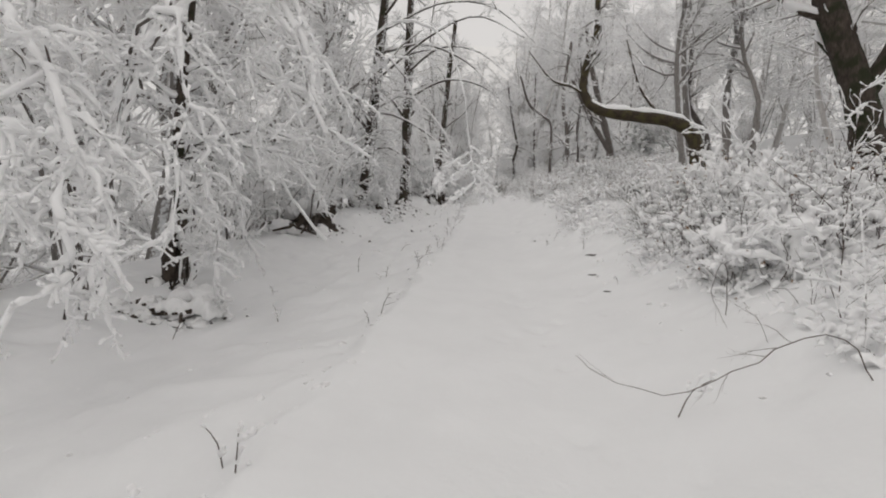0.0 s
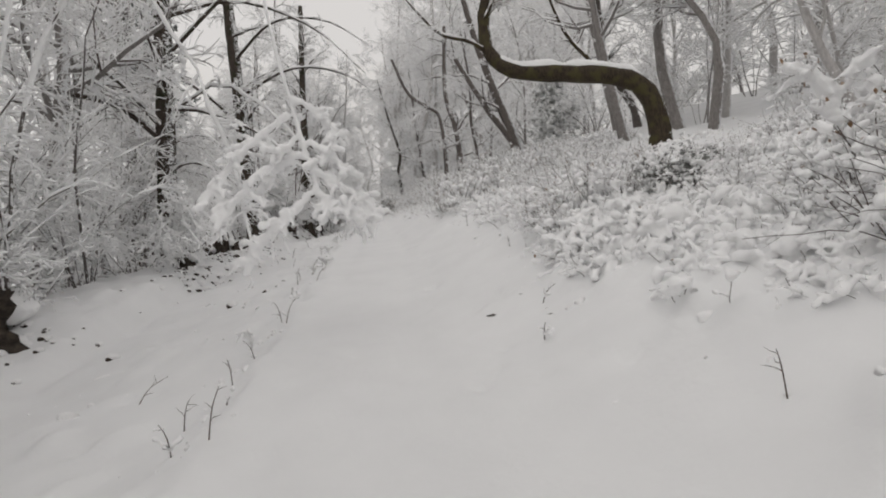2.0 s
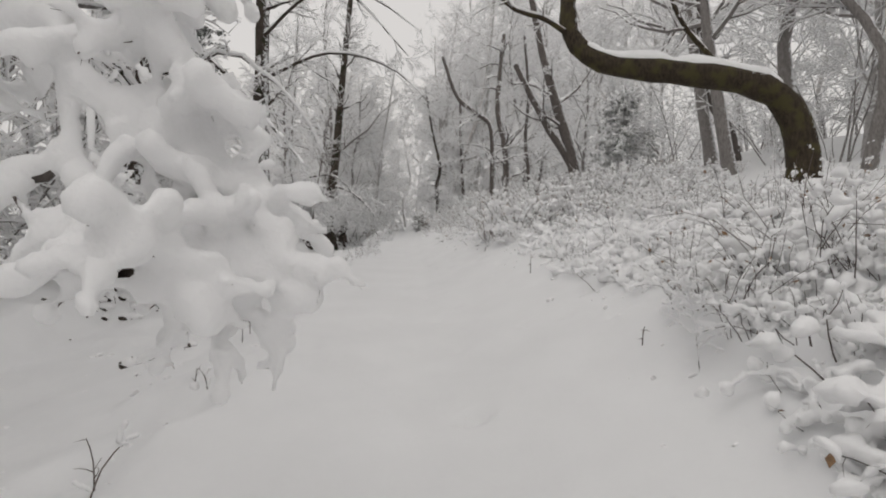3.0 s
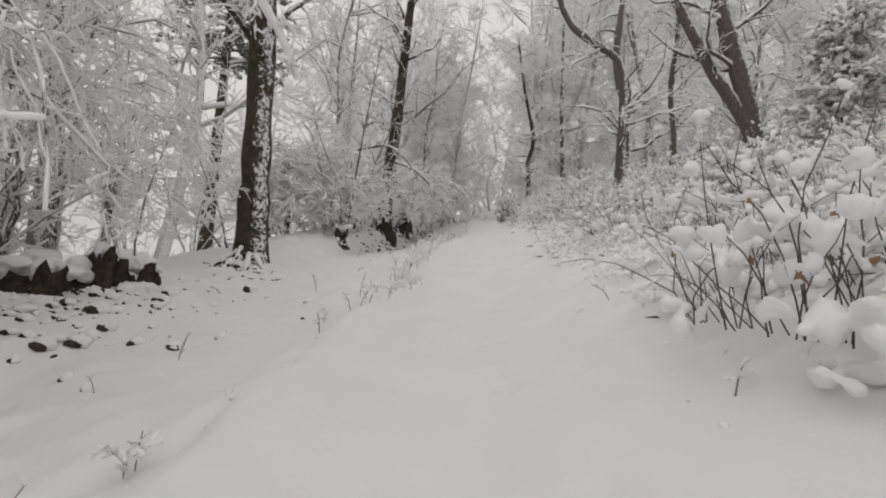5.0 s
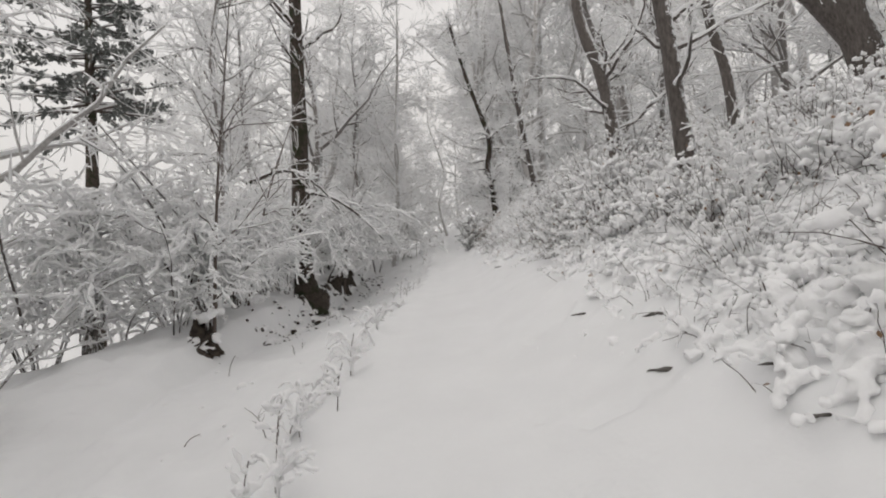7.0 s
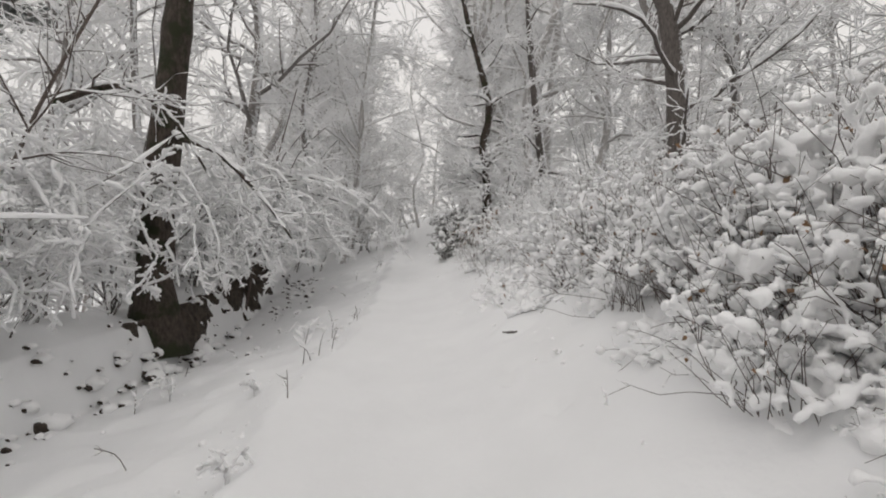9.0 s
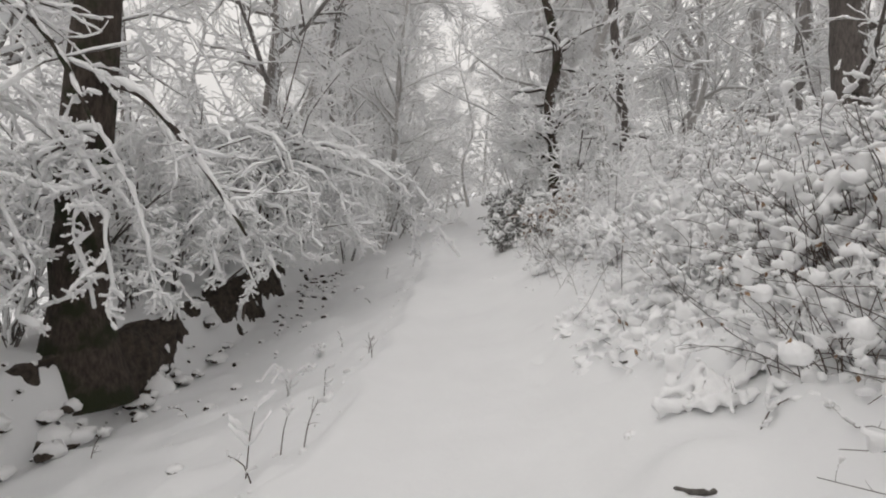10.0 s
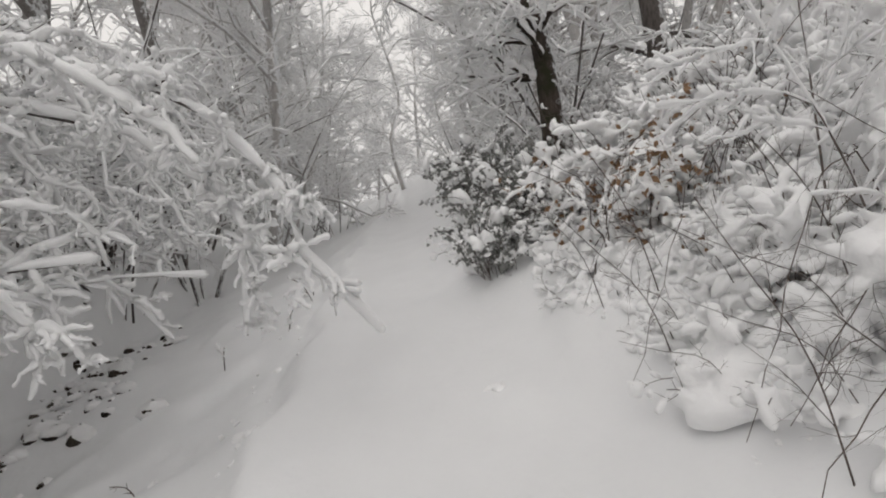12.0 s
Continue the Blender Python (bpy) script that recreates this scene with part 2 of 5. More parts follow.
def build_ground():
    xs, ys = stretch(-4.4, 4.6, 0.052, -140, 140), stretch(-1, 43, 0.058, -70, 210)
    X, Y = np.meshgrid(xs, ys)
    Z = ground_z(X, Y)
    for px, py, pr, pd in PITS:
        a, b = np.searchsorted(ys, [py - 0.5, py + 0.5])
        c, d = np.searchsorted(xs, [px - 0.5, px + 0.5])
        Z[a:b, c:d] -= pd * np.exp(-((X[a:b, c:d] - px) ** 2 + (Y[a:b, c:d] - py) ** 2) / (pr * pr))
    for px, py, w in DARK_SLIVERS:
        a, b = np.searchsorted(ys, [py - 1, py + 1])
        c, d = np.searchsorted(xs, [px - 1, px + 1])
        gx, gy = X[a:b, c:d] - px, Y[a:b, c:d] - py
        Z[a:b, c:d] += 0.32 * w * np.exp(-(gx / (0.55 * w)) ** 2 - ((gy - 0.42 * w) / (0.36 * w)) ** 2) - 0.12 * w * np.exp(-(gx / (0.4 * w)) ** 2 - ((gy + 0.18 * w) / (0.2 * w)) ** 2)
    ob = new("ground", mesh_of("ground", np.stack([X, Y, Z], -1).reshape(-1, 3), grid_quads(len(ys), len(xs))))
    ob.data.materials.append(SNOW)
    return tagged(ob, "deep fresh white snow over a climbing woodland path", "ground", kind="structure")


build_ground()

# ---- branch work ----


class Soup:
    """Collects tubes and lumps, and turns them into one mesh."""

    def __init__(self):
        self.v, self.q, self.n = [], [], 0

    def add(self, verts, quads):
        self.v.append(verts)
        self.q.append(quads + self.n)
        self.n += len(verts)

    def tubes(self, P, r, k, squash=1.0):
        """P (m, n, 3) centre lines, r (m, n) radii, k sides."""
        if len(P) == 0:
            return
        m, n, _ = P.shape
        t = np.gradient(P, axis=1)
        t /= np.linalg.norm(t, axis=2, keepdims=True) + 1e-9
        mean = np.abs(t.mean(1))
        ref = np.zeros((m, 3))
        ref[np.arange(m), mean.argmin(1)] = 1
        u = np.cross(t, ref[:, None, :])
        u /= np.linalg.norm(u, axis=2, keepdims=True) + 1e-9
        w = np.cross(t, u)
        a = np.arange(k) * (2 * np.pi / k)
        ring = np.cos(a)[None, None, :, None] * u[:, :, None, :] + np.sin(a)[None, None, :, None] * w[:, :, None, :]
        ring[..., 2] *= squash
        V = P[:, :, None, :] + r[:, :, None, None] * ring
        i = np.arange(m * n * k).reshape(m, n, k)
        j = np.roll(i, -1, axis=2)
        Q = np.stack([i[:, :-1], j[:, :-1], j[:, 1:], i[:, 1:]], -1).reshape(-1, 4)
        self.add(V.reshape(-1, 3), Q)

    def lumps(self, C, R, rng, rings=4, k=6, flat=0.7):
        """Rounded lumps at C (m, 3), of radii R (m,)."""
        if len(C) == 0:
            return
        m = len(C)
        th = np.linspace(0.12, np.pi - 0.12, rings)
        a = np.arange(k) * (2 * np.pi / k)
        unit = np.stack([np.sin(th)[:, None] * np.cos(a), np.sin(th)[:, None] * np.sin(a), np.cos(th)[:, None] * np.ones(k)], -1)
        ax = rng.uniform(0.75, 1.3, (m, 1, 1, 3))
        ax[..., 2] *= flat
        jit = rng.uniform(0.8, 1.2, (m, rings, k, 1))
        V = C[:, None, None, :] + R[:, None, None, None] * unit[None] * ax * jit
        i = np.arange(m * rings * k).reshape(m, rings, k)
        j = np.roll(i, -1, axis=2)
        Q = np.stack([i[:, :-1], i[:, 1:], j[:, 1:], j[:, :-1]], -1).reshape(-1, 4)
        self.add(V.reshape(-1, 3), Q)
        top = np.concatenate([i[:, 0, [0, 1, 2, 3]], i[:, 0, [0, 3, 4, 5]]]) if k == 6 else i[:, 0, :4]
        self.q.append(top + self.n - len(V.reshape(-1, 3)))

    def leaves(self, C, D, size, rng):
        """Bent leaf blades at C pointing along D."""
        if len(C) == 0:
            return
        m = len(C)
        D = D / (np.linalg.norm(D, axis=1, keepdims=True) + 1e-9)
        s = np.cross(D, rng.normal(size=(m, 3)))
        s /= np.linalg.norm(s, axis=1, keepdims=True) + 1e-9
        nrm = np.cross(D, s)
        L = (size * rng.uniform(0.7, 1.3, m))[:, None]
        pts = [C, C + D * L * 0.5 + s * L * 0.28 - nrm * L * 0.06, C + D * L - nrm * L * 0.22, C + D * L * 0.5 - s * L * 0.28 - nrm * L * 0.06]
        V = np.stack(pts, 1).reshape(-1, 3)
        self.add(V, np.arange(m * 4).reshape(m, 4))

    def mesh(self, name, mat, smooth=True):
        me = mesh_of(name, np.concatenate(self.v), np.concatenate(self.q), smooth)
        me.materials.append(mat)
        return me


STUFF = ("crown", "snow", "wood", "foliage", "snow_cap")


def part(name, soup, mat, parent, label=""):
    if not soup.v:
        return None
    ob = new(name, soup.mesh(name, mat))
    ob.parent = parent
    return tagged(ob, label, kind="stuff" if name in STUFF else "")


def spline(points, n):
    """A smooth line of n points through a few."""
    p = np.asarray(points, float)
    d = np.r_[0, np.cumsum(np.linalg.norm(np.diff(p, axis=0), axis=1))]
    q = np.concatenate([[2 * p[0] - p[1]], p, [2 * p[-1] - p[-2]]])
    out = []
    for s in np.linspace(0, d[-1] - 1e-6, n):
        i = min(np.searchsorted(d, s, "right") - 1, len(p) - 2)
        f = (s - d[i]) / (d[i + 1] - d[i])
        a, b, c, e = q[i], q[i + 1], q[i + 2], q[i + 3]
        out.append(0.5 * (2 * b + (c - a) * f + (2 * a - 5 * b + 4 * c - e) * f * f + (3 * b - a - 3 * c + e) * f ** 3))
    return np.array(out)


def sprout(P, r, count, rng, length, angle=(35, 70), at=(0.2, 1.0), npts=5, lift=0.0, wiggle=0.2, thick=0.6, flat=1.0, aim=None, tip=0.25, taper_len=0.55):
    """count side shoots from each of the lines P (m, n, 3): new lines and radii."""
    m, n, _ = P.shape
    par = np.repeat(np.arange(m), count)
    M = len(par)
    t = rng.uniform(at[0], at[1], M)
    s = t * (n - 1)
    i = np.clip(s.astype(int), 0, n - 2)
    f = (s - i)[:, None]
    start = P[par, i] * (1 - f) + P[par, i + 1] * f
    tan = P[par, i + 1] - P[par, i]
    tan /= np.linalg.norm(tan, axis=1, keepdims=True) + 1e-9
    r0 = (r[par, i] * (1 - f[:, 0]) + r[par, i + 1] * f[:, 0])
    side = np.cross(tan, rng.normal(size=(M, 3)))
    side /= np.linalg.norm(side, axis=1, keepdims=True) + 1e-9
    a = np.radians(rng.uniform(angle[0], angle[1], M))[:, None]
    d = tan * np.cos(a) + side * np.sin(a)
    if aim is not None:
        d = d + np.asarray(aim)
    d[:, 2] *= flat
    d /= np.linalg.norm(d, axis=1, keepdims=True) + 1e-9
    L = rng.uniform(length[0], length[1], M) * (1 - taper_len * t)
    step = (L / (npts - 1))[:, None]
    out = [start]
    for _ in range(npts - 1):
        out.append(out[-1] + d * step)
        d = d + rng.normal(size=(M, 3)) * wiggle + np.array([0, 0, lift])
        d /= np.linalg.norm(d, axis=1, keepdims=True) + 1e-9
    Q = np.stack(out, 1)
    rr = np.minimum(r0 * thick, L * 0.03 + 0.004)[:, None] * np.linspace(1, tip, npts)[None]
    return Q, rr


def snow_on(soup, P, r, rng, load=1.0, k=5, least=0.008, most=0.09, gaps=0.12, knobs=True, even=0.38):
    """A lumpy ridge of snow lying along the lines P, blunt at the ends."""
    if len(P) == 0:
        return
    if knobs:
        m, n, _ = P.shape
        q = np.empty((m, 2 * n - 1, 3))
        q[:, ::2], q[:, 1::2] = P, (P[:, :-1] + P[:, 1:]) / 2
        w = np.empty((m, 2 * n - 1))
        w[:, ::2], w[:, 1::2] = r, (r[:, :-1] + r[:, 1:]) / 2
        P, r = q, w
    t = np.gradient(P, axis=1)
    t /= np.linalg.norm(t, axis=2, keepdims=True) + 1e-9
    hor = np.sqrt(np.clip(1 - t[..., 2] ** 2, 0, 1))
    rs = np.clip((least + 0.75 * r) * load, least, most) * (0.35 + 0.65 * hor) * rng.uniform(1 - even, 1 + even, r.shape)
    rs = np.where(rng.random(r.shape) < gaps, rs * 0.35, rs)
    long = np.linalg.norm(np.diff(P, axis=1), axis=2).sum(1)
    rs = np.minimum(rs, 0.16 * long[:, None] + 0.003)
    C = P.copy()
    C[..., 2] += (r * 0.55 + rs * 0.45) * (0.3 + 0.7 * hor)
    if knobs:
        C = C + rng.normal(size=C.shape) * (0.55 * even * rs)[..., None]
        head, tail, r0, r1 = C[:, :1], C[:, -1:], rs[:, :1], rs[:, -1:]
        C = np.concatenate([head - t[:, :1] * (r0[..., None] * 0.75), C, tail + t[:, -1:] * (r1[..., None] * 0.6), tail + t[:, -1:] * (r1[..., None] * 0.85)], 1)
        rs = np.concatenate([r0 * 0.05, rs, r1 * 0.62, r1 * 0.05], 1)
    else:
        rs[:, -1] *= 0.6
    soup.tubes(C, rs, k)


def cushions(soup, C, R, rng, rings=6, k=10, split=1):
    """Soft rounded pillows of snow at C, each a heap of some lumps."""
    if split > 1:
        C = np.repeat(C, split, 0)
        R = np.repeat(R, split)
        C = C + rng.normal(size=C.shape) * (0.36 * R)[:, None] * np.array([1.25, 1.25, 0.45])
        R = R * rng.uniform(0.45, 0.95, len(R))
    m = len(C)
    th = np.linspace(0.12, np.pi - 0.12, rings)
    a = np.arange(k) * (2 * np.pi / k)
    unit = np.stack([np.sin(th)[:, None] * np.cos(a), np.sin(th)[:, None] * np.sin(a), np.cos(th)[:, None] * np.ones(k)], -1)
    ax = rng.uniform(0.55, 1.45, (m, 1, 1, 3))
    ax[..., 2] *= 0.75
    tilt = rng.normal(size=(m, 3)) * 0.35
    lean = 1 + 0.14 * np.sin(a[None, None, :, None] * 2 + rng.uniform(0, 6.28, (m, 1, 1, 1))) + 0.1 * np.sin(a[None, None, :, None] * 3 + rng.uniform(0, 6.28, (m, 1, 1, 1)))
    V = C[:, None, None, :] + R[:, None, None, None] * unit[None] * ax * lean * rng.uniform(0.82, 1.18, (m, rings, k, 1))
    off = V - C[:, None, None, :]
    V = V + np.cross(np.broadcast_to(tilt[:, None, None, :], off.shape), off)
    i = np.arange(m * rings * k).reshape(m, rings, k)
    j = np.roll(i, -1, axis=2)
    soup.add(V.reshape(-1, 3), np.stack([i[:, :-1], i[:, 1:], j[:, 1:], j[:, :-1]], -1).reshape(-1, 4))
    first = soup.n - m * rings * k
    for row in (0, rings - 1):
        for c in range(1, k - 2, 2):
            soup.q.append(np.stack([i[:, row, 0], i[:, row, c], i[:, row, c + 1], i[:, row, c + 2]], -1) + first)


def melted(name, soup, mat, voxel, rounds=2, keep=0.3):
    """The lumps of a soup run together into one soft skin, as a mesh to share."""
    tmp = new(name, soup.mesh(name, mat))
    m = tmp.modifiers.new("melt", "REMESH")
    m.mode, m.voxel_size = "VOXEL", voxel
    k = tmp.modifiers.new("soften", "SMOOTH")
    k.factor, k.iterations = 0.5, rounds
    thin = tmp.modifiers.new("thin", "DECIMATE")
    thin.ratio = keep
    me = bpy.data.meshes.new_from_object(tmp.evaluated_get(bpy.context.evaluated_depsgraph_get()))
    old = tmp.data
    bpy.data.objects.remove(tmp)
    bpy.data.meshes.remove(old)
    me.name = name
    me.polygons.foreach_set("use_smooth", np.full(len(me.polygons), True))
    if not len(me.materials):
        me.materials.append(mat)
    return me


def loaves(soup, P, rng, size, share=0.6, run=(0.35, 0.8)):
    """Elongated loaves of snow lying along the lines P."""
    n = P.shape[1]
    for line in P:
        if rng.random() > share:
            continue
        span = rng.uniform(*run)
        f0 = rng.uniform(0.12, 1.0 - span * 0.9)
        long = np.linalg.norm(np.diff(line, axis=0), axis=1).sum() * span
        R = min(size * rng.gamma(4.0, 0.25), 2.0 * size, 0.13 * long)
        k = max(2, int(long / (0.55 * R)) + 1)
        f = np.clip(np.linspace(f0, f0 + span, k), 0, 1) * (n - 1)
        i = np.minimum(f.astype(int), n - 2)
        C = line[i] + (line[i + 1] - line[i]) * (f - i)[:, None]
        Rk = R * np.sin(np.linspace(0.6, 2.6, k)) * rng.uniform(0.8, 1.15, k)
        C[:, 2] += 0.45 * Rk
        cushions(soup, C + rng.normal(size=C.shape) * 0.12 * R, Rk, rng, 6, 8)


def thing(name, at, label, category, group=""):
    e = new(name)
    e.empty_display_size = 0.2
    e.location = at
    return tagged(e, label, category, group)


def trunk_tube(points, r0, r1, n=28, k=12, flare=1.5, seed=0, rough=0.06):
    """A knobbly tapering stem."""
    rng = np.random.default_rng(seed)
    P = spline(points, n)
    f = np.linspace(0, 1, n)
    r = r0 + (r1 - r0) * f
    r = r * (1 + (flare - 1) * np.exp(-f * n * 0.55)) * (1 + rough * rng.normal(size=n))
    return P[None], r[None]


# ---- woodland trees ----


def add_crown(tree, P, r, rng, n1, len1, n2, n3, load, at1=(0.3, 0.97), angle1=(40, 75), lift1=0.06, lift3=-0.05, len2=(0.5, 1.4), len3=(0.18, 0.6), wood3=True, bark=None, flat2=0.6, extra=None, snow_label=""):
    """Limbs, branches and twigs with their snow, on the stem P."""
    twigs, snow = Soup(), Soup()
    A, ra = sprout(P, r, n1, rng, len1, angle1, at1, 8, lift1, 0.2, 0.3, 1.0)
    if extra is not None:
        E, re = extra
        for i in range(len(E)):
            limb = Soup()
            limb.tubes(E[i:i + 1], re[i:i + 1], 7)
            part("limb", limb, bark or BARK, tree)
        snow_on(snow, E, re, rng, load, 7, 0.016, 0.05, 0.2)
        B2, rb2 = sprout(E, re, n2, rng, len2, (30, 70), (0.15, 1.0), 5, lift3, 0.2, 0.6, flat2)
    for i in range(len(A)):
        limb = Soup()
        limb.tubes(A[i:i + 1], ra[i:i + 1], 5)
        part("limb", limb, bark or BARK, tree)
    snow_on(snow, A, ra, rng, load * 1.3, 6, 0.012)
    B, rb = sprout(A, ra, n2, rng, len2, (30, 70), (0.15, 1.0), 5, lift3 * 0.4, 0.2, 0.6, flat2)
    if extra is not None:
        B, rb = np.concatenate([B, B2]), np.concatenate([rb, rb2])
    twigs.tubes(B, rb * 0.7, 3)
    snow_on(snow, B, rb, rng, load, 4, 0.011)
    D, rd = sprout(B, rb, n3, rng, len3, (25, 65), (0.1, 1.0), 4, lift3, 0.22, 0.6, 0.8)
    if wood3:
        twigs.tubes(D, rd * 0.55, 3)
    snow_on(snow, D, rd, rng, load, 4, 0.01)
    part("crown", twigs, TWIG, tree)
    part("snow", snow, SNOW_B, tree, snow_label or "snow lying along the branches")


def near_tree(name, points, r0, r1, seed, label, bark, n1=12, len1=(1.2, 3.2), n2=7, n3=6, load=1.0, extra=None, flare=1.6, trunk_snow=False, **more):
    rng = np.random.default_rng(seed)
    at = np.array(points[0], float)
    tree = thing(name, at, label, "tree")
    pts = np.array(points, float) - at
    P, r = trunk_tube(pts, r0, r1, 36, 12, flare, seed)
    s = Soup()
    s.tubes(P, r, 14)
    part("trunk", s, bark, tree)
    if trunk_snow:
        s = Soup()
        t = np.gradient(P, axis=1)
        t /= np.linalg.norm(t, axis=2, keepdims=True)
        hor = np.sqrt(np.clip(1 - t[..., 2] ** 2, 0, 1))
        keep = np.where(hor[0] > 0.45)[0]
        a, b = keep.min(), keep.max() + 1
        C = P[:, a:b].copy()
        C[..., 2] += r[:, a:b] * 0.72
        rr = r[:, a:b] * (0.3 + 0.5 * hor[:, a:b]) * rng.uniform(0.7, 1.25, C.shape[:2])
        rr[:, [0, -1]] *= 0.2
        s.tubes(C, rr, 8)
        part("trunk_snow", s, SNOW_B, tree, "thick ridge of snow on the bent trunk")
    if extra:
        E = np.stack([spline(np.array(p, float) - at, 12) for p, _, _ in extra])
        re = np.stack([np.linspace(a, b, 12) for _, a, b in extra])
        extra = (E, re)
    add_crown(tree, P, r, rng, n1, len1, n2, n3, load, bark=bark, extra=extra or None, **more)
    return tree


# dark trunks beside the path
near_tree("tree", [(-5.35, 20.9, 3), (-5.42, 20.9, 4.9), (-5.4, 21, 7.9), (-5.3, 21, 12.4), (-5.2, 21.1, 17.4)], 0.27, 0.12, 21,
          "tall dark broadleaf tree with snow-laden limbs over the path", BARK_PLASTER, 16, (1.6, 3.6), 8, 7, 1.1,
          extra=[([(-5.35, 20.9, 7.3), (-4.2, 20.4, 7.0), (-2.6, 19.3, 6.0), (-1.35, 17.9, 4.7)], 0.045, 0.012),
                 ([(-5.4, 20.9, 6.4), (-6.5, 20.7, 7.4), (-8, 20.3, 7.8), (-10, 19.9, 9)], 0.1, 0.03),
                 ([(-5.35, 20.9, 5.6), (-4.4, 20.1, 5.6), (-3.2, 19.3, 4.8), (-2.6, 18.9, 3.8)], 0.035, 0.01),
                 ([(-5.3, 21, 9.9), (-3.5, 21.5, 10.6), (-1.5, 21.9, 10), (0, 22.1, 8.6)], 0.05, 0.012),
                 ([(-5.3, 21, 8.8), (-3.2, 20.4, 10.4), (-1.2, 20, 11.2), (0.8, 19.6, 10.2)], 0.055, 0.012),
                 ([(-5.3, 21, 10.9), (-3, 22.5, 13), (-0.6, 23.5, 13.4), (1.5, 24, 12)], 0.055, 0.012),
                 ([(-5.3, 21, 11.5), (-3.4, 19, 12.5), (-1.4, 17.5, 11.6), (-0.2, 16.6, 9.6)], 0.055, 0.012)], at1=(0.18, 0.9), lift1=-0.03)
near_tree("tree", [(-4.75, 27.1, 3.75), (-4.85, 27.1, 6), (-5.05, 27.2, 9), (-5.3, 27.3, 13), (-5.5, 27.3, 18)], 0.31, 0.17, 22,
          "tall dark broadleaf tree with snow plastered on its bark", BARK_PLASTER, 12, (1.6, 3.8), 7, 6, 1.1,
          extra=[([(-5.0, 27.2, 8.6), (-5.8, 26.6, 9.6), (-7.0, 26.2, 10.6), (-8.2, 26.0, 12.0)], 0.08, 0.03),
                 ([(-5.1, 27.2, 10.0), (-3.0, 27.6, 11.3), (-0.8, 27.8, 11.0), (0.9, 27.9, 9.6)], 0.06, 0.012),
                 ([(-5.2, 27.2, 11.5), (-3.4, 26.0, 12.4), (-1.4, 25.2, 12.0), (0.2, 24.8, 10.8)], 0.06, 0.012)], at1=(0.33, 0.95))
near_tree("tree", [(-4.08, 36.3, 5.0), (-4.15, 36.3, 7), (-4.0, 36.3, 10), (-3.9, 36.4, 14), (-3.7, 36.4, 19)], 0.27, 0.12, 23,
          "tall dark broadleaf tree rooted in the earth bank", BARK, 14, (1.6, 3.6), 7, 6, 1.0, flare=1.9,
          extra=[([(-3.95, 36.2, 8.4), (-3.0, 35.6, 8.0), (-2.2, 35.2, 7.3), (-1.7, 35.0, 6.7)], 0.05, 0.012),
                 ([(-5.2, 35.4, 8.6), (-4.0, 35.0, 8.7), (-3.2, 34.8, 8.2), (-2.6, 34.6, 7.4)], 0.05, 0.012)], at1=(0.5, 0.95))
near_tree("bent_tree", [(7.55, 19.3, 4.7), (7.58, 19.3, 5.9), (7.25, 19.3, 6.75), (6.47, 19.4, 7.15), (4.93, 19.5, 7.31), (3.9, 19.8, 7.55), (3.4, 20.1, 8.2), (3.33, 20.2, 9.05), (3.46, 20.2, 9.7), (3.7, 20.2, 10.8), (3.6, 20.2, 13.2)], 0.295, 0.1, 24,
          "old tree with a trunk bent sideways, thick snow on it", BARK_BENT, 14, (1.5, 3.2), 7, 7, 1.0, flare=1.25, trunk_snow=True,
          extra=[([(6.2, 19.4, 7.3), (5.8, 19.4, 7.7), (5.3, 19.5, 8.5), (4.7, 19.4, 10.2)], 0.06, 0.025), ([(3.4, 20.1, 8.2), (2.8, 20, 8.5), (2.0, 19.9, 8.7), (1.0, 19.6, 9.7)], 0.06, 0.02)], at1=(0.62, 0.98))
near_tree("forked_tree", [(7.25, 31, 6.9), (7.2, 31, 7.6), (6.95, 31, 8.93), (6.56, 31, 10.3), (6.15, 31, 11.6), (5.5, 31, 14), (5.0, 31, 16.5)], 0.27, 0.14, 25,
          "dark tree that forks into two leaning stems", BARK_MID, 10, (1.5, 3.5), 6, 5, 0.9, flare=1.3,
          extra=[([(6.95, 31, 8.6), (6.42, 31, 9.47), (5.96, 31, 10.09), (5.54, 31, 10.87), (5.13, 31, 11.6), (4.4, 31, 13)], 0.19, 0.12)], at1=(0.35, 0.95))
near_tree("crooked_tree", [(3.33, 29.65, 6.1), (3.3, 29.65, 7.36), (3.3, 29.65, 8.51), (3.2, 29.65, 9.55), (3.0, 29.65, 9.94), (2.36, 29.65, 10.35), (1.77, 29.65, 10.89), (1.17, 29.7, 12.49)], 0.12, 0.07, 26,
          "slim crooked tree with rime on its twigs", BARK_MID, 12, (1.3, 3.0), 6, 5, 0.9, flare=1.3, at1=(0.15, 0.97))
near_tree("tree", [(5.2, 31.7, 7.0), (5.22, 31.7, 8.5), (5.05, 31.7, 10), (5.15, 31.7, 12), (4.9, 31.7, 15)], 0.1, 0.05, 36,
          "slim grey tree on the slope, twigs rimed white", BARK_MID, 14, (1.2, 2.6), 6, 6, 1.0, flare=1.2, at1=(0.25, 0.97))
near_tree("tree", [(10.5, 25.45, 6.6), (10.37, 25.45, 8.3), (9.7, 25.45, 9.33), (9.35, 25.45, 10.11), (9.37, 25.45, 11.59), (9.37, 25.5, 14.59)], 0.17, 0.08, 37,
          "curved grey tree on the slope with snow on its bend", BARK_MID, 12, (1.3, 2.8), 6, 6, 1.0, flare=1.2, at1=(0.4, 0.97))
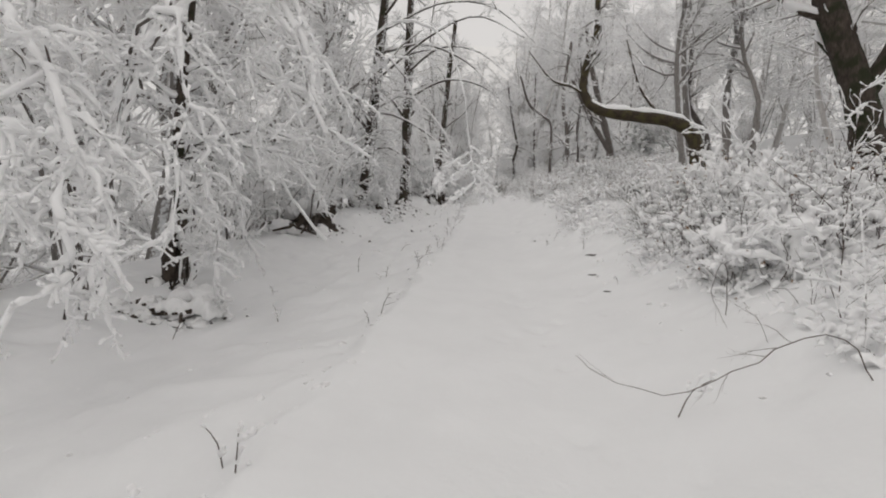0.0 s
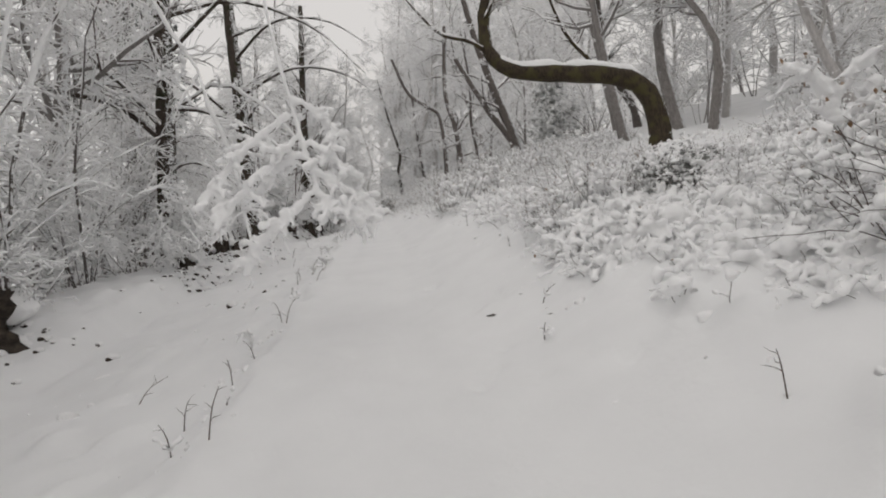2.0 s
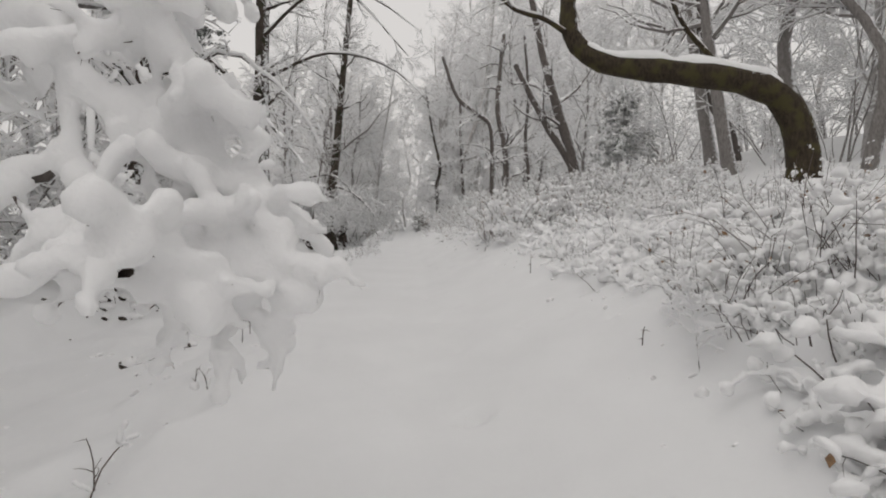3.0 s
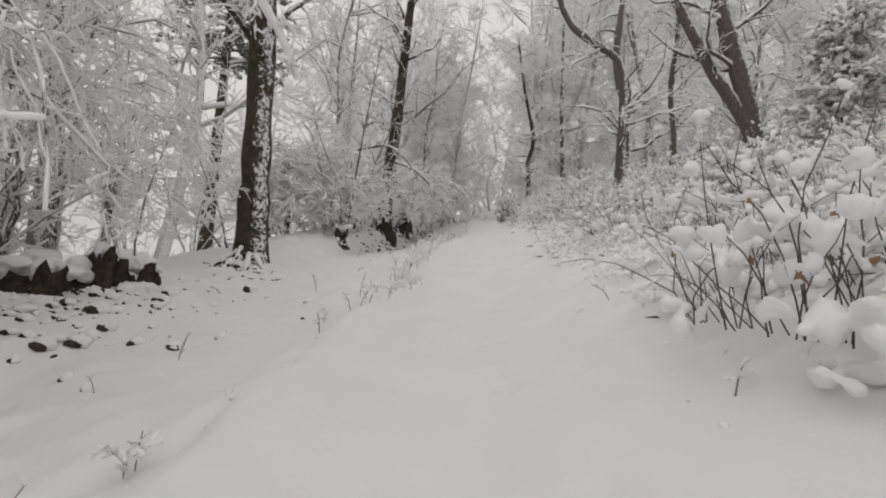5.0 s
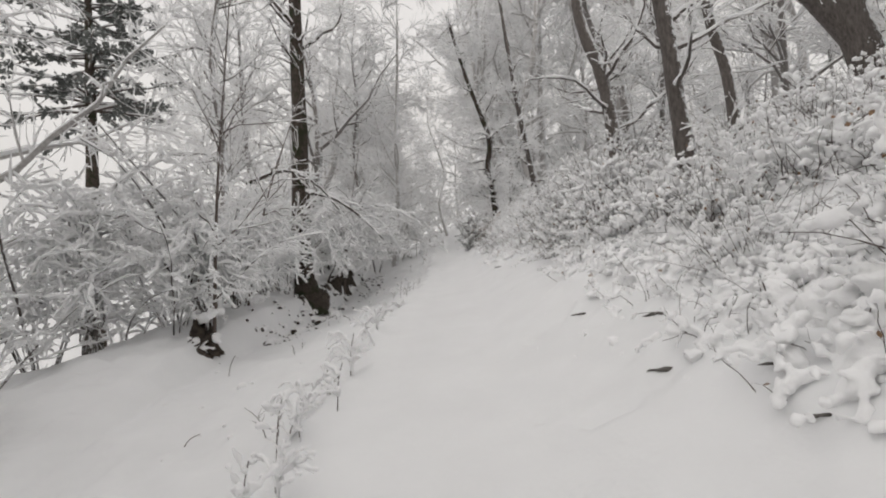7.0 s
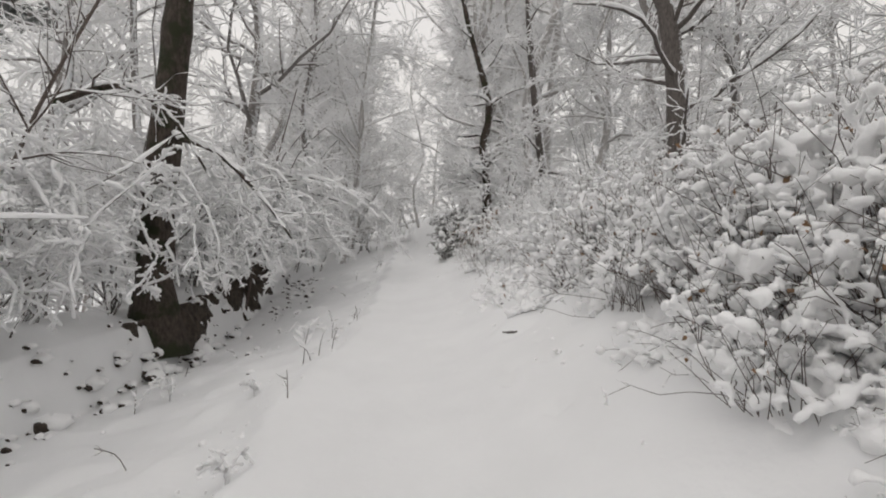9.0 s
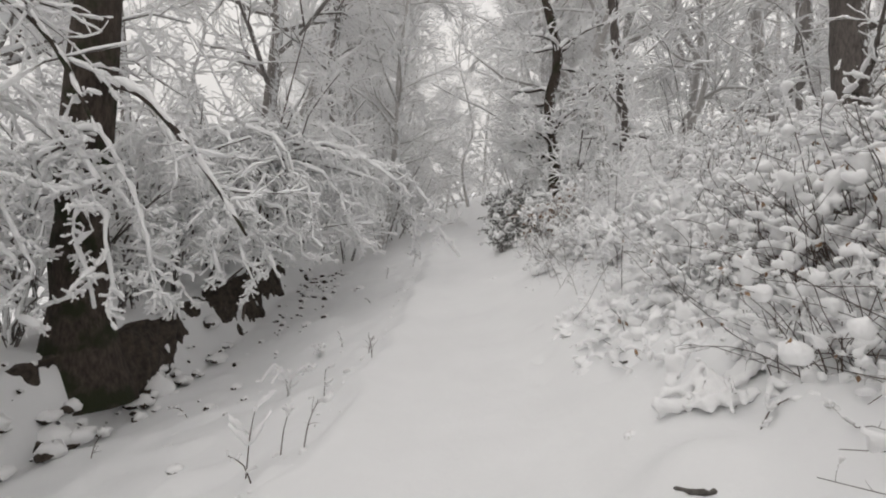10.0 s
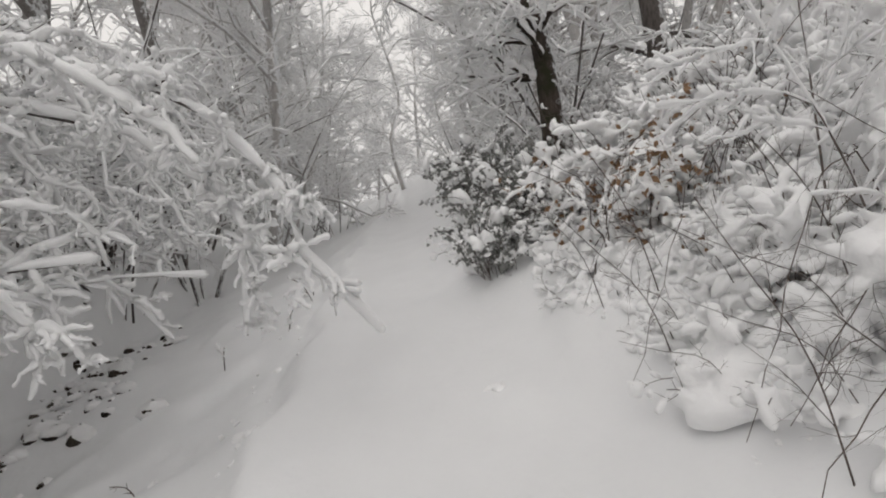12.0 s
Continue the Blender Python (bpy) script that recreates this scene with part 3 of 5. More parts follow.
near_tree("tree", [(5.65, 39.2, 7.6), (5.65, 39.2, 9.5), (5.5, 39.2, 12), (5.0, 39.2, 14.5), (5.3, 39.2, 19)], 0.27, 0.12, 27,
          "stout dark tree on the slope with spreading snowy limbs", BARK_MID, 16, (2.0, 4.5), 7, 6, 1.0, flare=1.3, at1=(0.12, 0.95), angle1=(55, 85), lift1=-0.02)
near_tree("tree", [(1.72, 42.7, 7.4), (1.74, 42.7, 9.0), (1.62, 42.7, 10.2), (1.8, 42.7, 11.5), (1.2, 42.8, 14), (0.6, 42.8, 17)], 0.14, 0.06, 28,
          "slim dark tree beside the path with low snowy twigs", BARK_PLASTER, 34, (1.2, 2.8), 8, 7, 1.25, flare=1.2, at1=(0.14, 0.97), angle1=(55, 90), lift1=-0.03)
near_tree("tree", [(3.55, 43.4, 8.0), (3.5, 43.4, 10), (3.25, 43.5, 13), (3.0, 43.5, 18)], 0.15, 0.07, 29,
          "slim dark tree on the slope", BARK_MID, 14, (1.3, 2.8), 6, 6, 1.0, flare=1.3, at1=(0.12, 0.97), lift1=-0.02)
near_tree("tree", [(5.9, 8.2, 2.7), (5.6, 8.2, 4.2), (4.95, 8.3, 6.2), (4.3, 8.4, 9)], 0.24, 0.15, 30,
          "thick leaning dark tree on the slope, snow in its fork", BARK, 8, (1.4, 3.0), 6, 5, 1.2, flare=1.2,
          extra=[([(5.6, 8.2, 4.2), (6.0, 8.0, 5.2), (6.1, 7.9, 6.4), (6.2, 7.9, 8)], 0.16, 0.08)], at1=(0.3, 0.95))
near_tree("tree", [(-4.95, 7.7, 0.2), (-5.0, 7.7, 1.2), (-5.15, 7.6, 3.0), (-5.0, 7.4, 5.0), (-4.7, 7.3, 7.5)], 0.11, 0.05, 31,
          "dark tree with weeping branches thick with snow", BARK, 26, (1.8, 3.6), 8, 7, 1.5, flare=1.4, at1=(0.3, 0.98), angle1=(60, 95), lift1=-0.16, lift3=-0.2)

# ---- woods behind ----


def wood_tree(seed, height, r0, lean, n1, n2, n3, load, low=0.22, up=0.05):
    """A rimed tree of the woods, bark paled for haze, with its foot at the origin, as meshes to share."""
    rng = np.random.default_rng(seed)
    a = rng.uniform(0, 6.28)
    pts = [(0, 0, -0.4)] + [(lean * f * height * math.cos(a) + rng.normal() * 0.34, lean * f * height * math.sin(a) + rng.normal() * 0.34, f * height) for f in (0.2, 0.4, 0.6, 0.8, 1.0)]
    P, r = trunk_tube(pts, r0, r0 * 0.25, 14, 7, 1.25, seed)
    trunk, twigs, snow = Soup(), Soup(), Soup()
    trunk.tubes(P, r, 7)
    A, ra = sprout(P, r, n1, rng, (height * 0.2, height * 0.4), (30, 70), (low, 0.97), 6, up, 0.22, 0.5)
    trunk.tubes(A, ra, 4)
    snow_on(snow, A, ra, rng, load, 4, knobs=False)
    B, rb = sprout(A, ra, n2, rng, (1.0, 2.6), (30, 70), (0.12, 1.0), 4, 0.0, 0.25, 0.6)
    twigs.tubes(B, rb * 0.75, 3)
    snow_on(snow, B, rb, rng, load, 3, 0.021, knobs=False)
    D, rd = sprout(B, rb, n3, rng, (0.4, 1.3), (25, 75), (0.1, 1.0), 3, -0.03, 0.25, 0.6)
    snow_on(snow, D, rd, rng, load * 1.1, 3, 0.017, knobs=False)
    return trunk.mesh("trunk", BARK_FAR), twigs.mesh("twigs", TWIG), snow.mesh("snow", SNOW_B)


def stand(meshes, at, turn, size, label, category, name, group, names=("trunk", "crown", "snow"), tilt=False):
    e = thing(name, at, label, category, group)
    if tilt:
        rise = float(base_z(at[0] + 0.4, at[1]) - base_z(at[0] - 0.4, at[1])) / 0.8
        climb = float(base_z(at[0], at[1] + 0.4) - base_z(at[0], at[1] - 0.4)) / 0.8
        e.rotation_euler = (Matrix.Rotation(-math.atan(rise), 3, "Y") @ Matrix.Rotation(math.atan(climb), 3, "X") @ Matrix.Rotation(turn, 3, "Z")).to_euler()
    else:
        e.rotation_euler = (0, 0, turn)
    e.scale = (size,) * 3
    for nm, me in zip(names, meshes):
        ob = new(nm, me)
        ob.parent = e
        if nm in STUFF:
            tagged(ob, kind="stuff")
    return e


KINDS = [wood_tree(100 + i, h, r, l, 16, 6, 11, 1.0, lo, up) for i, (h, r, l, lo, up) in enumerate([
    (13, 0.14, 0.05, 0.2, 0.05), (15, 0.17, 0.1, 0.2, 0.03), (11, 0.1, 0.15, 0.12, 0.0), (16, 0.2, 0.04, 0.25, 0.06), (12, 0.11, 0.2, 0.12, 0.0), (14, 0.15, 0.08, 0.15, 0.02), (10, 0.09, 0.1, 0.08, -0.03)])]
# Far copies in the palest bark and twigs, to stand in for haze.
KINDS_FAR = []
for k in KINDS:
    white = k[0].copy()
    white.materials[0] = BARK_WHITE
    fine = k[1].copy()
    fine.materials[0] = TWIG_HAZE
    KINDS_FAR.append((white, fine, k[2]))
wood_rng = np.random.default_rng(5)
# Trees behind the start are unseen, the last row added for shade.
spots = [(-9, 24), (-10, 36), (-7, 41), (-12, 29), (-8.5, 47), (9.7, 25.4), (13.4, 28.2), (10, 22), (9, 36), (11.5, 40), (7.6, 44), (5.8, 47), (8.3, 22.4),
         (-3.2, 47), (-5.2, 52), (2.4, 50), (3.8, 55), (-6, 58), (-1.2, 63), (6, 53), (-4.6, 66), (1.5, 70), (12, 15), (9.5, 12), (14, 20), (-10, 14), (-13, 20), (-9, 4), (8, 3), (-8, -6), (5, -8), (-3, -14),
         (-4.4, 45.6), (2.9, 48.6), (-3.6, 49.6), (3.4, 52), (-4.4, 54.6), (2.6, 57), (-5.4, 62), (1.2, 65), (-2.6, 69), (4.6, 60), (-7, 49.5), (6.6, 57), (-6.6, 44.6), (7.4, 50),
         (-6.6, 1), (-7.6, 4.5), (-7.0, 9.8), (-7.8, 12.4), (-6.6, 15.6), (-7.6, 19), (-7.0, 21.3), (-8.2, 25.5), (-6.6, -3), (-5.6, -7), (-9.4, 8), (-10.4, 1)]
while len(spots) < 185:
    x, y = wood_rng.uniform(-32, 32), wood_rng.uniform(2, 80)
    if (abs(x + 0.08 * max(0, y - 45)) < 2.4 and y < 60) or (y < 46 and -6.5 < x < 7.8):
        continue
    if min((x - a) ** 2 + (y - b) ** 2 for a, b in spots) < 2.2:
        continue
    if (y < 12 or abs(x) > 22) and wood_rng.random() < 0.6:
        continue
    spots.append((x, y))
def hides_fir(x, y):
    away = math.hypot(x, y - 22.8)
    return 4 < away < 30 and 27 < math.degrees(math.atan2(-x, y - 22.8)) < 46


spots = [p for i, p in enumerate(spots) if (not hides_fir(*p) or i % 6 == 0) and not (p[1] > 50 and i % 3 == 0) and not (p[0] < -7 and 23 < p[1] < 56 and i % 5 < 3)]
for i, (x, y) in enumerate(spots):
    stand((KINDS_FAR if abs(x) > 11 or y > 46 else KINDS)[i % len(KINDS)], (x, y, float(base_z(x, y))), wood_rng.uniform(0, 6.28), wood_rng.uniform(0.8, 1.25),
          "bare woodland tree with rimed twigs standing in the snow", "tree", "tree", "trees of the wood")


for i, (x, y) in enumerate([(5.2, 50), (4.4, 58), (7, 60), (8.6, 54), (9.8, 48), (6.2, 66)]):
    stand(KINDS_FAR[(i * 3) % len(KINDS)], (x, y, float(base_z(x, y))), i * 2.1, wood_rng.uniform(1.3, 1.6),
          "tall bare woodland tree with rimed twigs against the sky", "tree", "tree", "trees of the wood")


# ---- thickets ----


def thicket(seed, height, stems, spread, load, n2=9, n3=6, droop=-0.13, fine=True, bend=0.08):
    """A many-stemmed shrub bowed by snow, foot at the origin."""
    rng = np.random.default_rng(seed)
    s_wood, s_twig, snow = Soup(), Soup(), Soup()
    a = rng.uniform(0, 6.28, stems)
    n = 8
    d = np.stack([np.cos(a) * spread, np.sin(a) * spread, np.ones(stems)], 1) + rng.normal(size=(stems, 3)) * 0.12
    d /= np.linalg.norm(d, axis=1, keepdims=True)
    step = (height * rng.uniform(0.7, 1.25, stems) / (n - 1))[:, None]
    p = np.stack([np.cos(a), np.sin(a), np.zeros(stems)], 1) * 0.15
    p[:, 2] = -0.2
    out = [p]
    for i in range(n - 1):
        out.append(out[-1] + d * step)
        d = d + rng.normal(size=(stems, 3)) * 0.1 + np.stack([np.cos(a) * bend, np.sin(a) * bend, np.full(stems, droop * (i / 4))], 1)
        d /= np.linalg.norm(d, axis=1, keepdims=True)
    P = np.stack(out, 1)
    r = rng.uniform(0.012, 0.03, stems)[:, None] * np.linspace(1, 0.3, n)[None]
    s_wood.tubes(P, r, 4)
    snow_on(snow, P, r, rng, load, 5 if fine else 4, 0.011, 0.026, 0.3, knobs=fine)
    B, rb = sprout(P, r, n2, rng, (0.12 * height + 0.2, 0.32 * height + 0.3), (30, 75), (0.2, 1.0), 5, droop, 0.18, 0.65, 0.7)
    s_twig.tubes(B, rb * 0.75, 3)
    snow_on(snow, B, rb, rng, load, 4 if fine else 3, 0.011, 0.035, knobs=fine)
    D, rd = sprout(B, rb, n3, rng, (0.03 * height + 0.03, 0.08 * height + 0.1), (35, 75), (0.1, 1.0), 4 if fine else 3, droop * 0.9, 0.2, 0.7, 0.8)
    snow_on(snow, D, rd, rng, load, 3, 0.011 if fine else 0.016, 0.03, knobs=fine)
    # Far brush takes the haze-paled bark and twigs.
    return s_wood.mesh("stems", BARK_MID if fine else BARK_FAR), s_twig.mesh("twigs", TWIG if fine else TWIG_HAZE), snow.mesh("snow", SNOW_B)


SHRUB_PARTS = ("wood", "crown", "snow")
SHRUB_LABEL = "bare shrub bowed down under rime and fresh snow"
THICK = [thicket(200 + i, h, s, sp, ld, 8, 7) for i, (h, s, sp, ld) in enumerate([(3.8, 8, 0.45, 1.3), (3.2, 7, 0.7, 1.5), (4.6, 7, 0.35, 1.2), (2.8, 8, 0.9, 1.6), (3.6, 7, 0.6, 1.4)])]
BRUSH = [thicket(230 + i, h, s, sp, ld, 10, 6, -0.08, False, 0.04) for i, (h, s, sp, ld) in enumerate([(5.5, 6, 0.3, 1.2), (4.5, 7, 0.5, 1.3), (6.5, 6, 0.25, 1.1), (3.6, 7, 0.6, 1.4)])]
th_rng = np.random.default_rng(9)


def plant(kinds, places, lo, hi, group):
    for i, (x, y) in enumerate(places):
        stand(kinds[i % len(kinds)], (x, y, float(base_z(x, y))), th_rng.uniform(0, 6.28), th_rng.uniform(lo, hi), SHRUB_LABEL, "shrub", "shrub", group, SHRUB_PARTS)


near_spots, far_spots = [], []
for y in np.arange(3, 62, 1.5):
    for x in (-5.2, -7.0, -9.2, -12, -15.5, -20):
        xx, yy = x + th_rng.uniform(-0.6, 0.6) - 0.06 * max(0, y - 45), y + th_rng.uniform(-0.6, 0.6)
        if 24 < yy < 30 and xx > -7.2:
            continue
        if yy < 13 and xx > -7.6:
            continue
        if 19.5 < yy < 24.5 and xx > -6.4:
            continue
        if xx < -8 and th_rng.random() < (0.8 if 24 < yy < 52 else 0.5):
            continue
        (near_spots if xx > -6.2 and yy < 50 else far_spots).append((xx, yy))
near_spots += [(-7.0, 16.4), (-6.4, 14.6), (-7.2, 18.0), (-6.6, 12.2), (-7.0, 10.5), (-6.2, 30.2), (-6.0, 31.6), (-6.2, 28.9), (-5.8, 33.0), (-5.7, 34.4), (-4.5, 37.8), (-4.4, 39.0), (-4.5, 40.3), (-4.3, 41.6), (-3.9, 43.2), (-3.6, 44.8), (4.4, 42.0), (2.4, 44.6), ]
far_spots += [(-3.2, 47), (2.6, 47), (2.2, 50), (-3.4, 51), (4.5, 49.5), (1.6, 54), (-4, 56), (2, 59), (-4.5, 61), (7, 41.5), (8, 47), (10.5, 44), (11, 34), (13, 37), (15, 31), (12, 26), (16, 24), (13.5, 18), (18, 29), (10.5, 29)]
while len(far_spots) < 160:
    x, y = th_rng.uniform(-14, 14), th_rng.uniform(49, 84)
    if abs(x - np.interp(y, [45, 58, 90], [0, -0.9, -6])) > 1.5:
        far_spots.append((x, y))
while len(far_spots) < 195:
    x, y = th_rng.uniform(9, 26), th_rng.uniform(16, 56)
    far_spots.append((x, y))
far_spots = [p for p in far_spots if not hides_fir(*p)]
plant(THICK, near_spots, 0.75, 1.1, "thicket shrubs")
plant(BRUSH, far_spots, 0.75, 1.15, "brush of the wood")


def bowed_branch(name, anchors, r0, r1, seed, load, label, n2=10, n3=7, len2=(0.4, 1.0), droop=-0.2, span=(0.3, 1.0), thick=0.06, curl=0.05, side=1.0, even=0.38, melt=0.0):
    """Stems bent over by the weight of snow, through given anchor lines."""
    rng = np.random.default_rng(seed)
    at = np.array(anchors[0][0], float)
    e = thing(name, at, label, "shrub")
    P = np.stack([spline(np.array(a, float) - at, 18) for a in anchors])
    P[:, 1:] += rng.normal(size=P[:, 1:].shape) * curl
    r = np.linspace(r0, r1, 18)[None].repeat(len(P), 0)
    for i in range(len(P)):
        s = Soup()
        s.tubes(P[i:i + 1], r[i:i + 1], 6)
        part("stem", s, BARK_MID, e)
    tw, sn = Soup(), Soup()
    snow_on(sn, P, r, rng, load, 8, 0.014, thick, 0.12 if even > 0.2 else 0.0, True, even)
    B, rb = sprout(P, r, n2, rng, len2, (35, 75), span, 8, droop * 0.75, 0.24, 0.65, 0.8, taper_len=0.3)
    tw.tubes(B, rb, 4)
    snow_on(sn, B, rb, rng, load * side, 6, 0.011, 0.034)
    D, rd = sprout(B, rb, n3 + 3, rng, (0.05, 0.19), (45, 85), (0.05, 1.0), 4, droop * 0.8, 0.3, 0.7, 0.8)
    tw.tubes(D, rd * 0.7, 3)
    snow_on(sn, D, rd, rng, load * side, 4, 0.009, 0.022)
    part("crown", tw, TWIG, e)
    if melt:
        ob = new("snow", melted("snow", sn, SNOW_HEAP, melt, 1, 0.4))
        ob.parent = e
        tagged(ob, "heavy snow lying along the branches", kind="stuff")
    else:
        part("snow", sn, SNOW_B, e, "heavy snow lying along the branches")
    return e


# a young tree bowed over towards the edge of the path
bowed_branch("bowed_sapling", [[(-4.9, 14.4, 1.5), (-4.7, 14.1, 5.0), (-3.4, 13.1, 7.3), (-1.7, 12.2, 6.9), (-0.9, 11.85, 5.4), (-0.66, 11.75, 4.1), (-0.5, 11.72, 3.45), (-0.42, 11.72, 3.1), (-0.38, 11.72, 2.85)],
                               [(-0.64, 11.74, 3.75), (-0.96, 11.7, 3.5), (-1.19, 11.68, 3.24), (-1.38, 11.66, 3.0)],
                               [(-0.55, 11.74, 3.55), (-0.83, 11.7, 3.28), (-1.09, 11.68, 3.02), (-1.28, 11.66, 2.78)],
                               [(-0.5, 11.74, 3.38), (-0.71, 11.8, 3.34), (-0.85, 11.84, 3.22), (-0.98, 11.86, 3.08)],
                               [(-0.43, 11.72, 3.06), (-0.68, 11.68, 2.82), (-0.92, 11.64, 2.62), (-1.09, 11.62, 2.44)],
                               [(-0.48, 11.72, 3.49), (-0.29, 11.74, 3.39), (-0.19, 11.76, 3.26), (-0.12, 11.78, 3.1)],
                               [(-0.45, 11.72, 3.24), (-0.26, 11.74, 3.12), (-0.12, 11.76, 3.02), (-0.02, 11.76, 2.92)],
                               [(-0.38, 11.72, 2.92), (-0.17, 11.7, 2.86), (0.0, 11.7, 2.8), (0.12, 11.7, 2.75)],
                               [(-0.4, 11.72, 3.0), (-0.23, 11.64, 2.88), (-0.12, 11.6, 2.79), (-0.05, 11.58, 2.7)],
                               [(-0.6, 11.74, 3.9), (-0.42, 11.8, 3.82), (-0.28, 11.84, 3.68), (-0.18, 11.86, 3.5)]],
             0.016, 0.006, 41, 2.3, "young tree bowed down under a frond of heavy snow", 15, -1, (0.1, 0.36), -0.12, (0.08, 1.0), 0.04, 0.01, 1.2, 0.2, 0.013)
# fine twigs on another bent stem behind it
bowed_branch("bowed_sapling", [[(-4.9, 14.6, 1.6), (-4.6, 14.4, 5.0), (-3.4, 14.1, 6.8), (-2.3, 13.9, 5.6), (-1.7, 13.7, 3.9), (-1.55, 13.6, 2.9)]],
             0.03, 0.01, 47, 2.0, "thin bent tree trailing snow-lined twigs", 26, 6, (0.4, 1.0), -0.13, (0.45, 1.0), 0.05)
# a laden branch and fine twigs hanging above the ditch
bowed_branch("bowed_sapling", [[(-6.6, 22.6, 2.4), (-6.2, 22.6, 6.4), (-4.8, 22.5, 8.6), (-3.1, 22.4, 7.8), (-2.0, 22.4, 6.25)]],
             0.06, 0.02, 43, 2.2, "tall sapling bent over, its stem thick with snow", 16, 6, (0.4, 1.2), -0.1, (0.3, 1.0))
bowed_branch("weeping_shrub", [[(-6.4, 21.4, 2.6), (-6.0, 21.3, 5.6), (-4.8, 21.0, 6.6), (-3.7, 20.8, 5.8), (-3.2, 20.7, 4.4)],
                               [(-6.4, 21.4, 2.6), (-6.2, 21.8, 5.0), (-5.2, 22.0, 5.9), (-4.2, 22.1, 5.2), (-3.8, 22.1, 4.2)],
                               [(-6.4, 21.4, 2.6), (-6.6, 20.8, 5.0), (-5.9, 20.2, 5.9), (-5.1, 19.8, 5.2), (-4.8, 19.6, 4.0)]],
             0.025, 0.008, 44, 1.2, "weeping shrub of fine twigs lined with snow", 13, 8, (0.5, 1.3), -0.16, (0.25, 1.0))
# weeping branches over the foot of the path
bowed_branch("weeping_shrub", [[(-4.4, 5.2, 0.2), (-4.0, 4.8, 2.6), (-3.2, 4.3, 3.3), (-2.7, 4.0, 2.6), (-2.6, 3.8, 1.2)],
                               [(-4.4, 5.2, 0.2), (-4.2, 5.4, 3.0), (-3.4, 5.4, 4.2), (-2.4, 5.3, 3.6), (-1.8, 5.2, 2.4)],
                               [(-4.4, 5.2, 0.2), (-4.6, 4.4, 2.4), (-4.0, 3.6, 3.0), (-3.4, 3.2, 2.2), (-3.2, 3.0, 1.0)],
                               [(-4.4, 5.2, 0.2), (-4.6, 5.8, 3.4), (-3.9, 6.2, 4.9), (-2.8, 6.4, 4.4), (-2.0, 6.4, 3.0)],
                               [(-4.4, 5.2, 0.2), (-4.3, 4.8, 1.6), (-3.7, 4.3, 1.9), (-3.3, 4.0, 1.4), (-3.2, 3.8, 0.6)],
                               [(-4.4, 5.2, 0.2), (-4.0, 4.2, 2.0), (-3.4, 3.4, 2.4), (-2.8, 3.0, 1.8), (-2.5, 2.8, 0.7)],
                               [(-4.4, 5.2, 0.2), (-3.9, 5.0, 3.2), (-3.0, 4.9, 4.3), (-2.3, 4.8, 3.8), (-1.9, 4.7, 2.9)]],
             0.026, 0.009, 42, 1.7, "weeping shrub with branches hanging heavy with snow", 22, 9, (0.5, 1.3), -0.2)
bowed_branch("weeping_shrub", [[(-6.3, 9.9, 0.2), (-6.2, 9.8, 3.6), (-5.9, 9.6, 5.0), (-5.3, 9.5, 4.4), (-4.7, 9.5, 3.25), (-3.95, 9.5, 2.16), (-3.28, 9.5, 1.45)],
                               [(-6.3, 9.9, 0.2), (-6.4, 9.8, 3.4), (-6.3, 9.6, 4.6), (-5.7, 9.5, 3.5), (-5.0, 9.4, 1.9), (-4.5, 9.3, 1.05)],
                               [(-6.3, 9.9, 0.2), (-6.0, 10.2, 3.9), (-5.4, 10.2, 5.3), (-4.7, 10.2, 4.4), (-4.0, 10.1, 3.1), (-3.4, 10.0, 2.1)],
                               [(-6.3, 9.9, 0.2), (-6.2, 9.4, 3.2), (-5.8, 9.0, 4.2), (-5.2, 8.8, 3.3), (-4.6, 8.6, 2.0), (-4.1, 8.5, 1.0)],
                               [(-6.3, 9.9, 0.2), (-6.1, 9.6, 4.4), (-5.4, 9.2, 6.0), (-4.6, 9.0, 5.2), (-3.9, 8.9, 4.0), (-3.3, 8.8, 3.0)]],
             0.03, 0.009, 45, 1.7, "weeping shrub with long fronds sweeping to the snow", 26, 8, (0.4, 1.0), -0.16, (0.35, 1.0), 0.07)
bowed_branch("weeping_shrub", [[(-4.7, 7.4, 0.2), (-4.5, 7.1, 1.6), (-4.1, 6.7, 2.0), (-3.7, 6.4, 1.5), (-3.5, 6.2, 0.7)],
                               [(-4.7, 7.4, 0.2), (-4.6, 7.0, 2.4), (-4.2, 6.6, 2.9), (-3.8, 6.2, 2.2), (-3.6, 6.0, 1.3)],
                               [(-4.7, 7.4, 0.2), (-4.4, 7.3, 3.2), (-3.9, 7.0, 3.9), (-3.5, 6.8, 3.1), (-3.3, 6.7, 2.1)],
                               [(-4.7, 7.4, 0.2), (-4.2, 7.0, 1.1), (-3.9, 6.7, 1.2), (-3.7, 6.5, 0.8), (-3.6, 6.4, 0.35)]],
             0.02, 0.007, 46, 1.7, "low shrub whose short twigs are furred with snow", 18, 9, (0.3, 0.8), -0.2)
# branches that arch from the bank towards the path
arch_rng = np.random.default_rng(57)
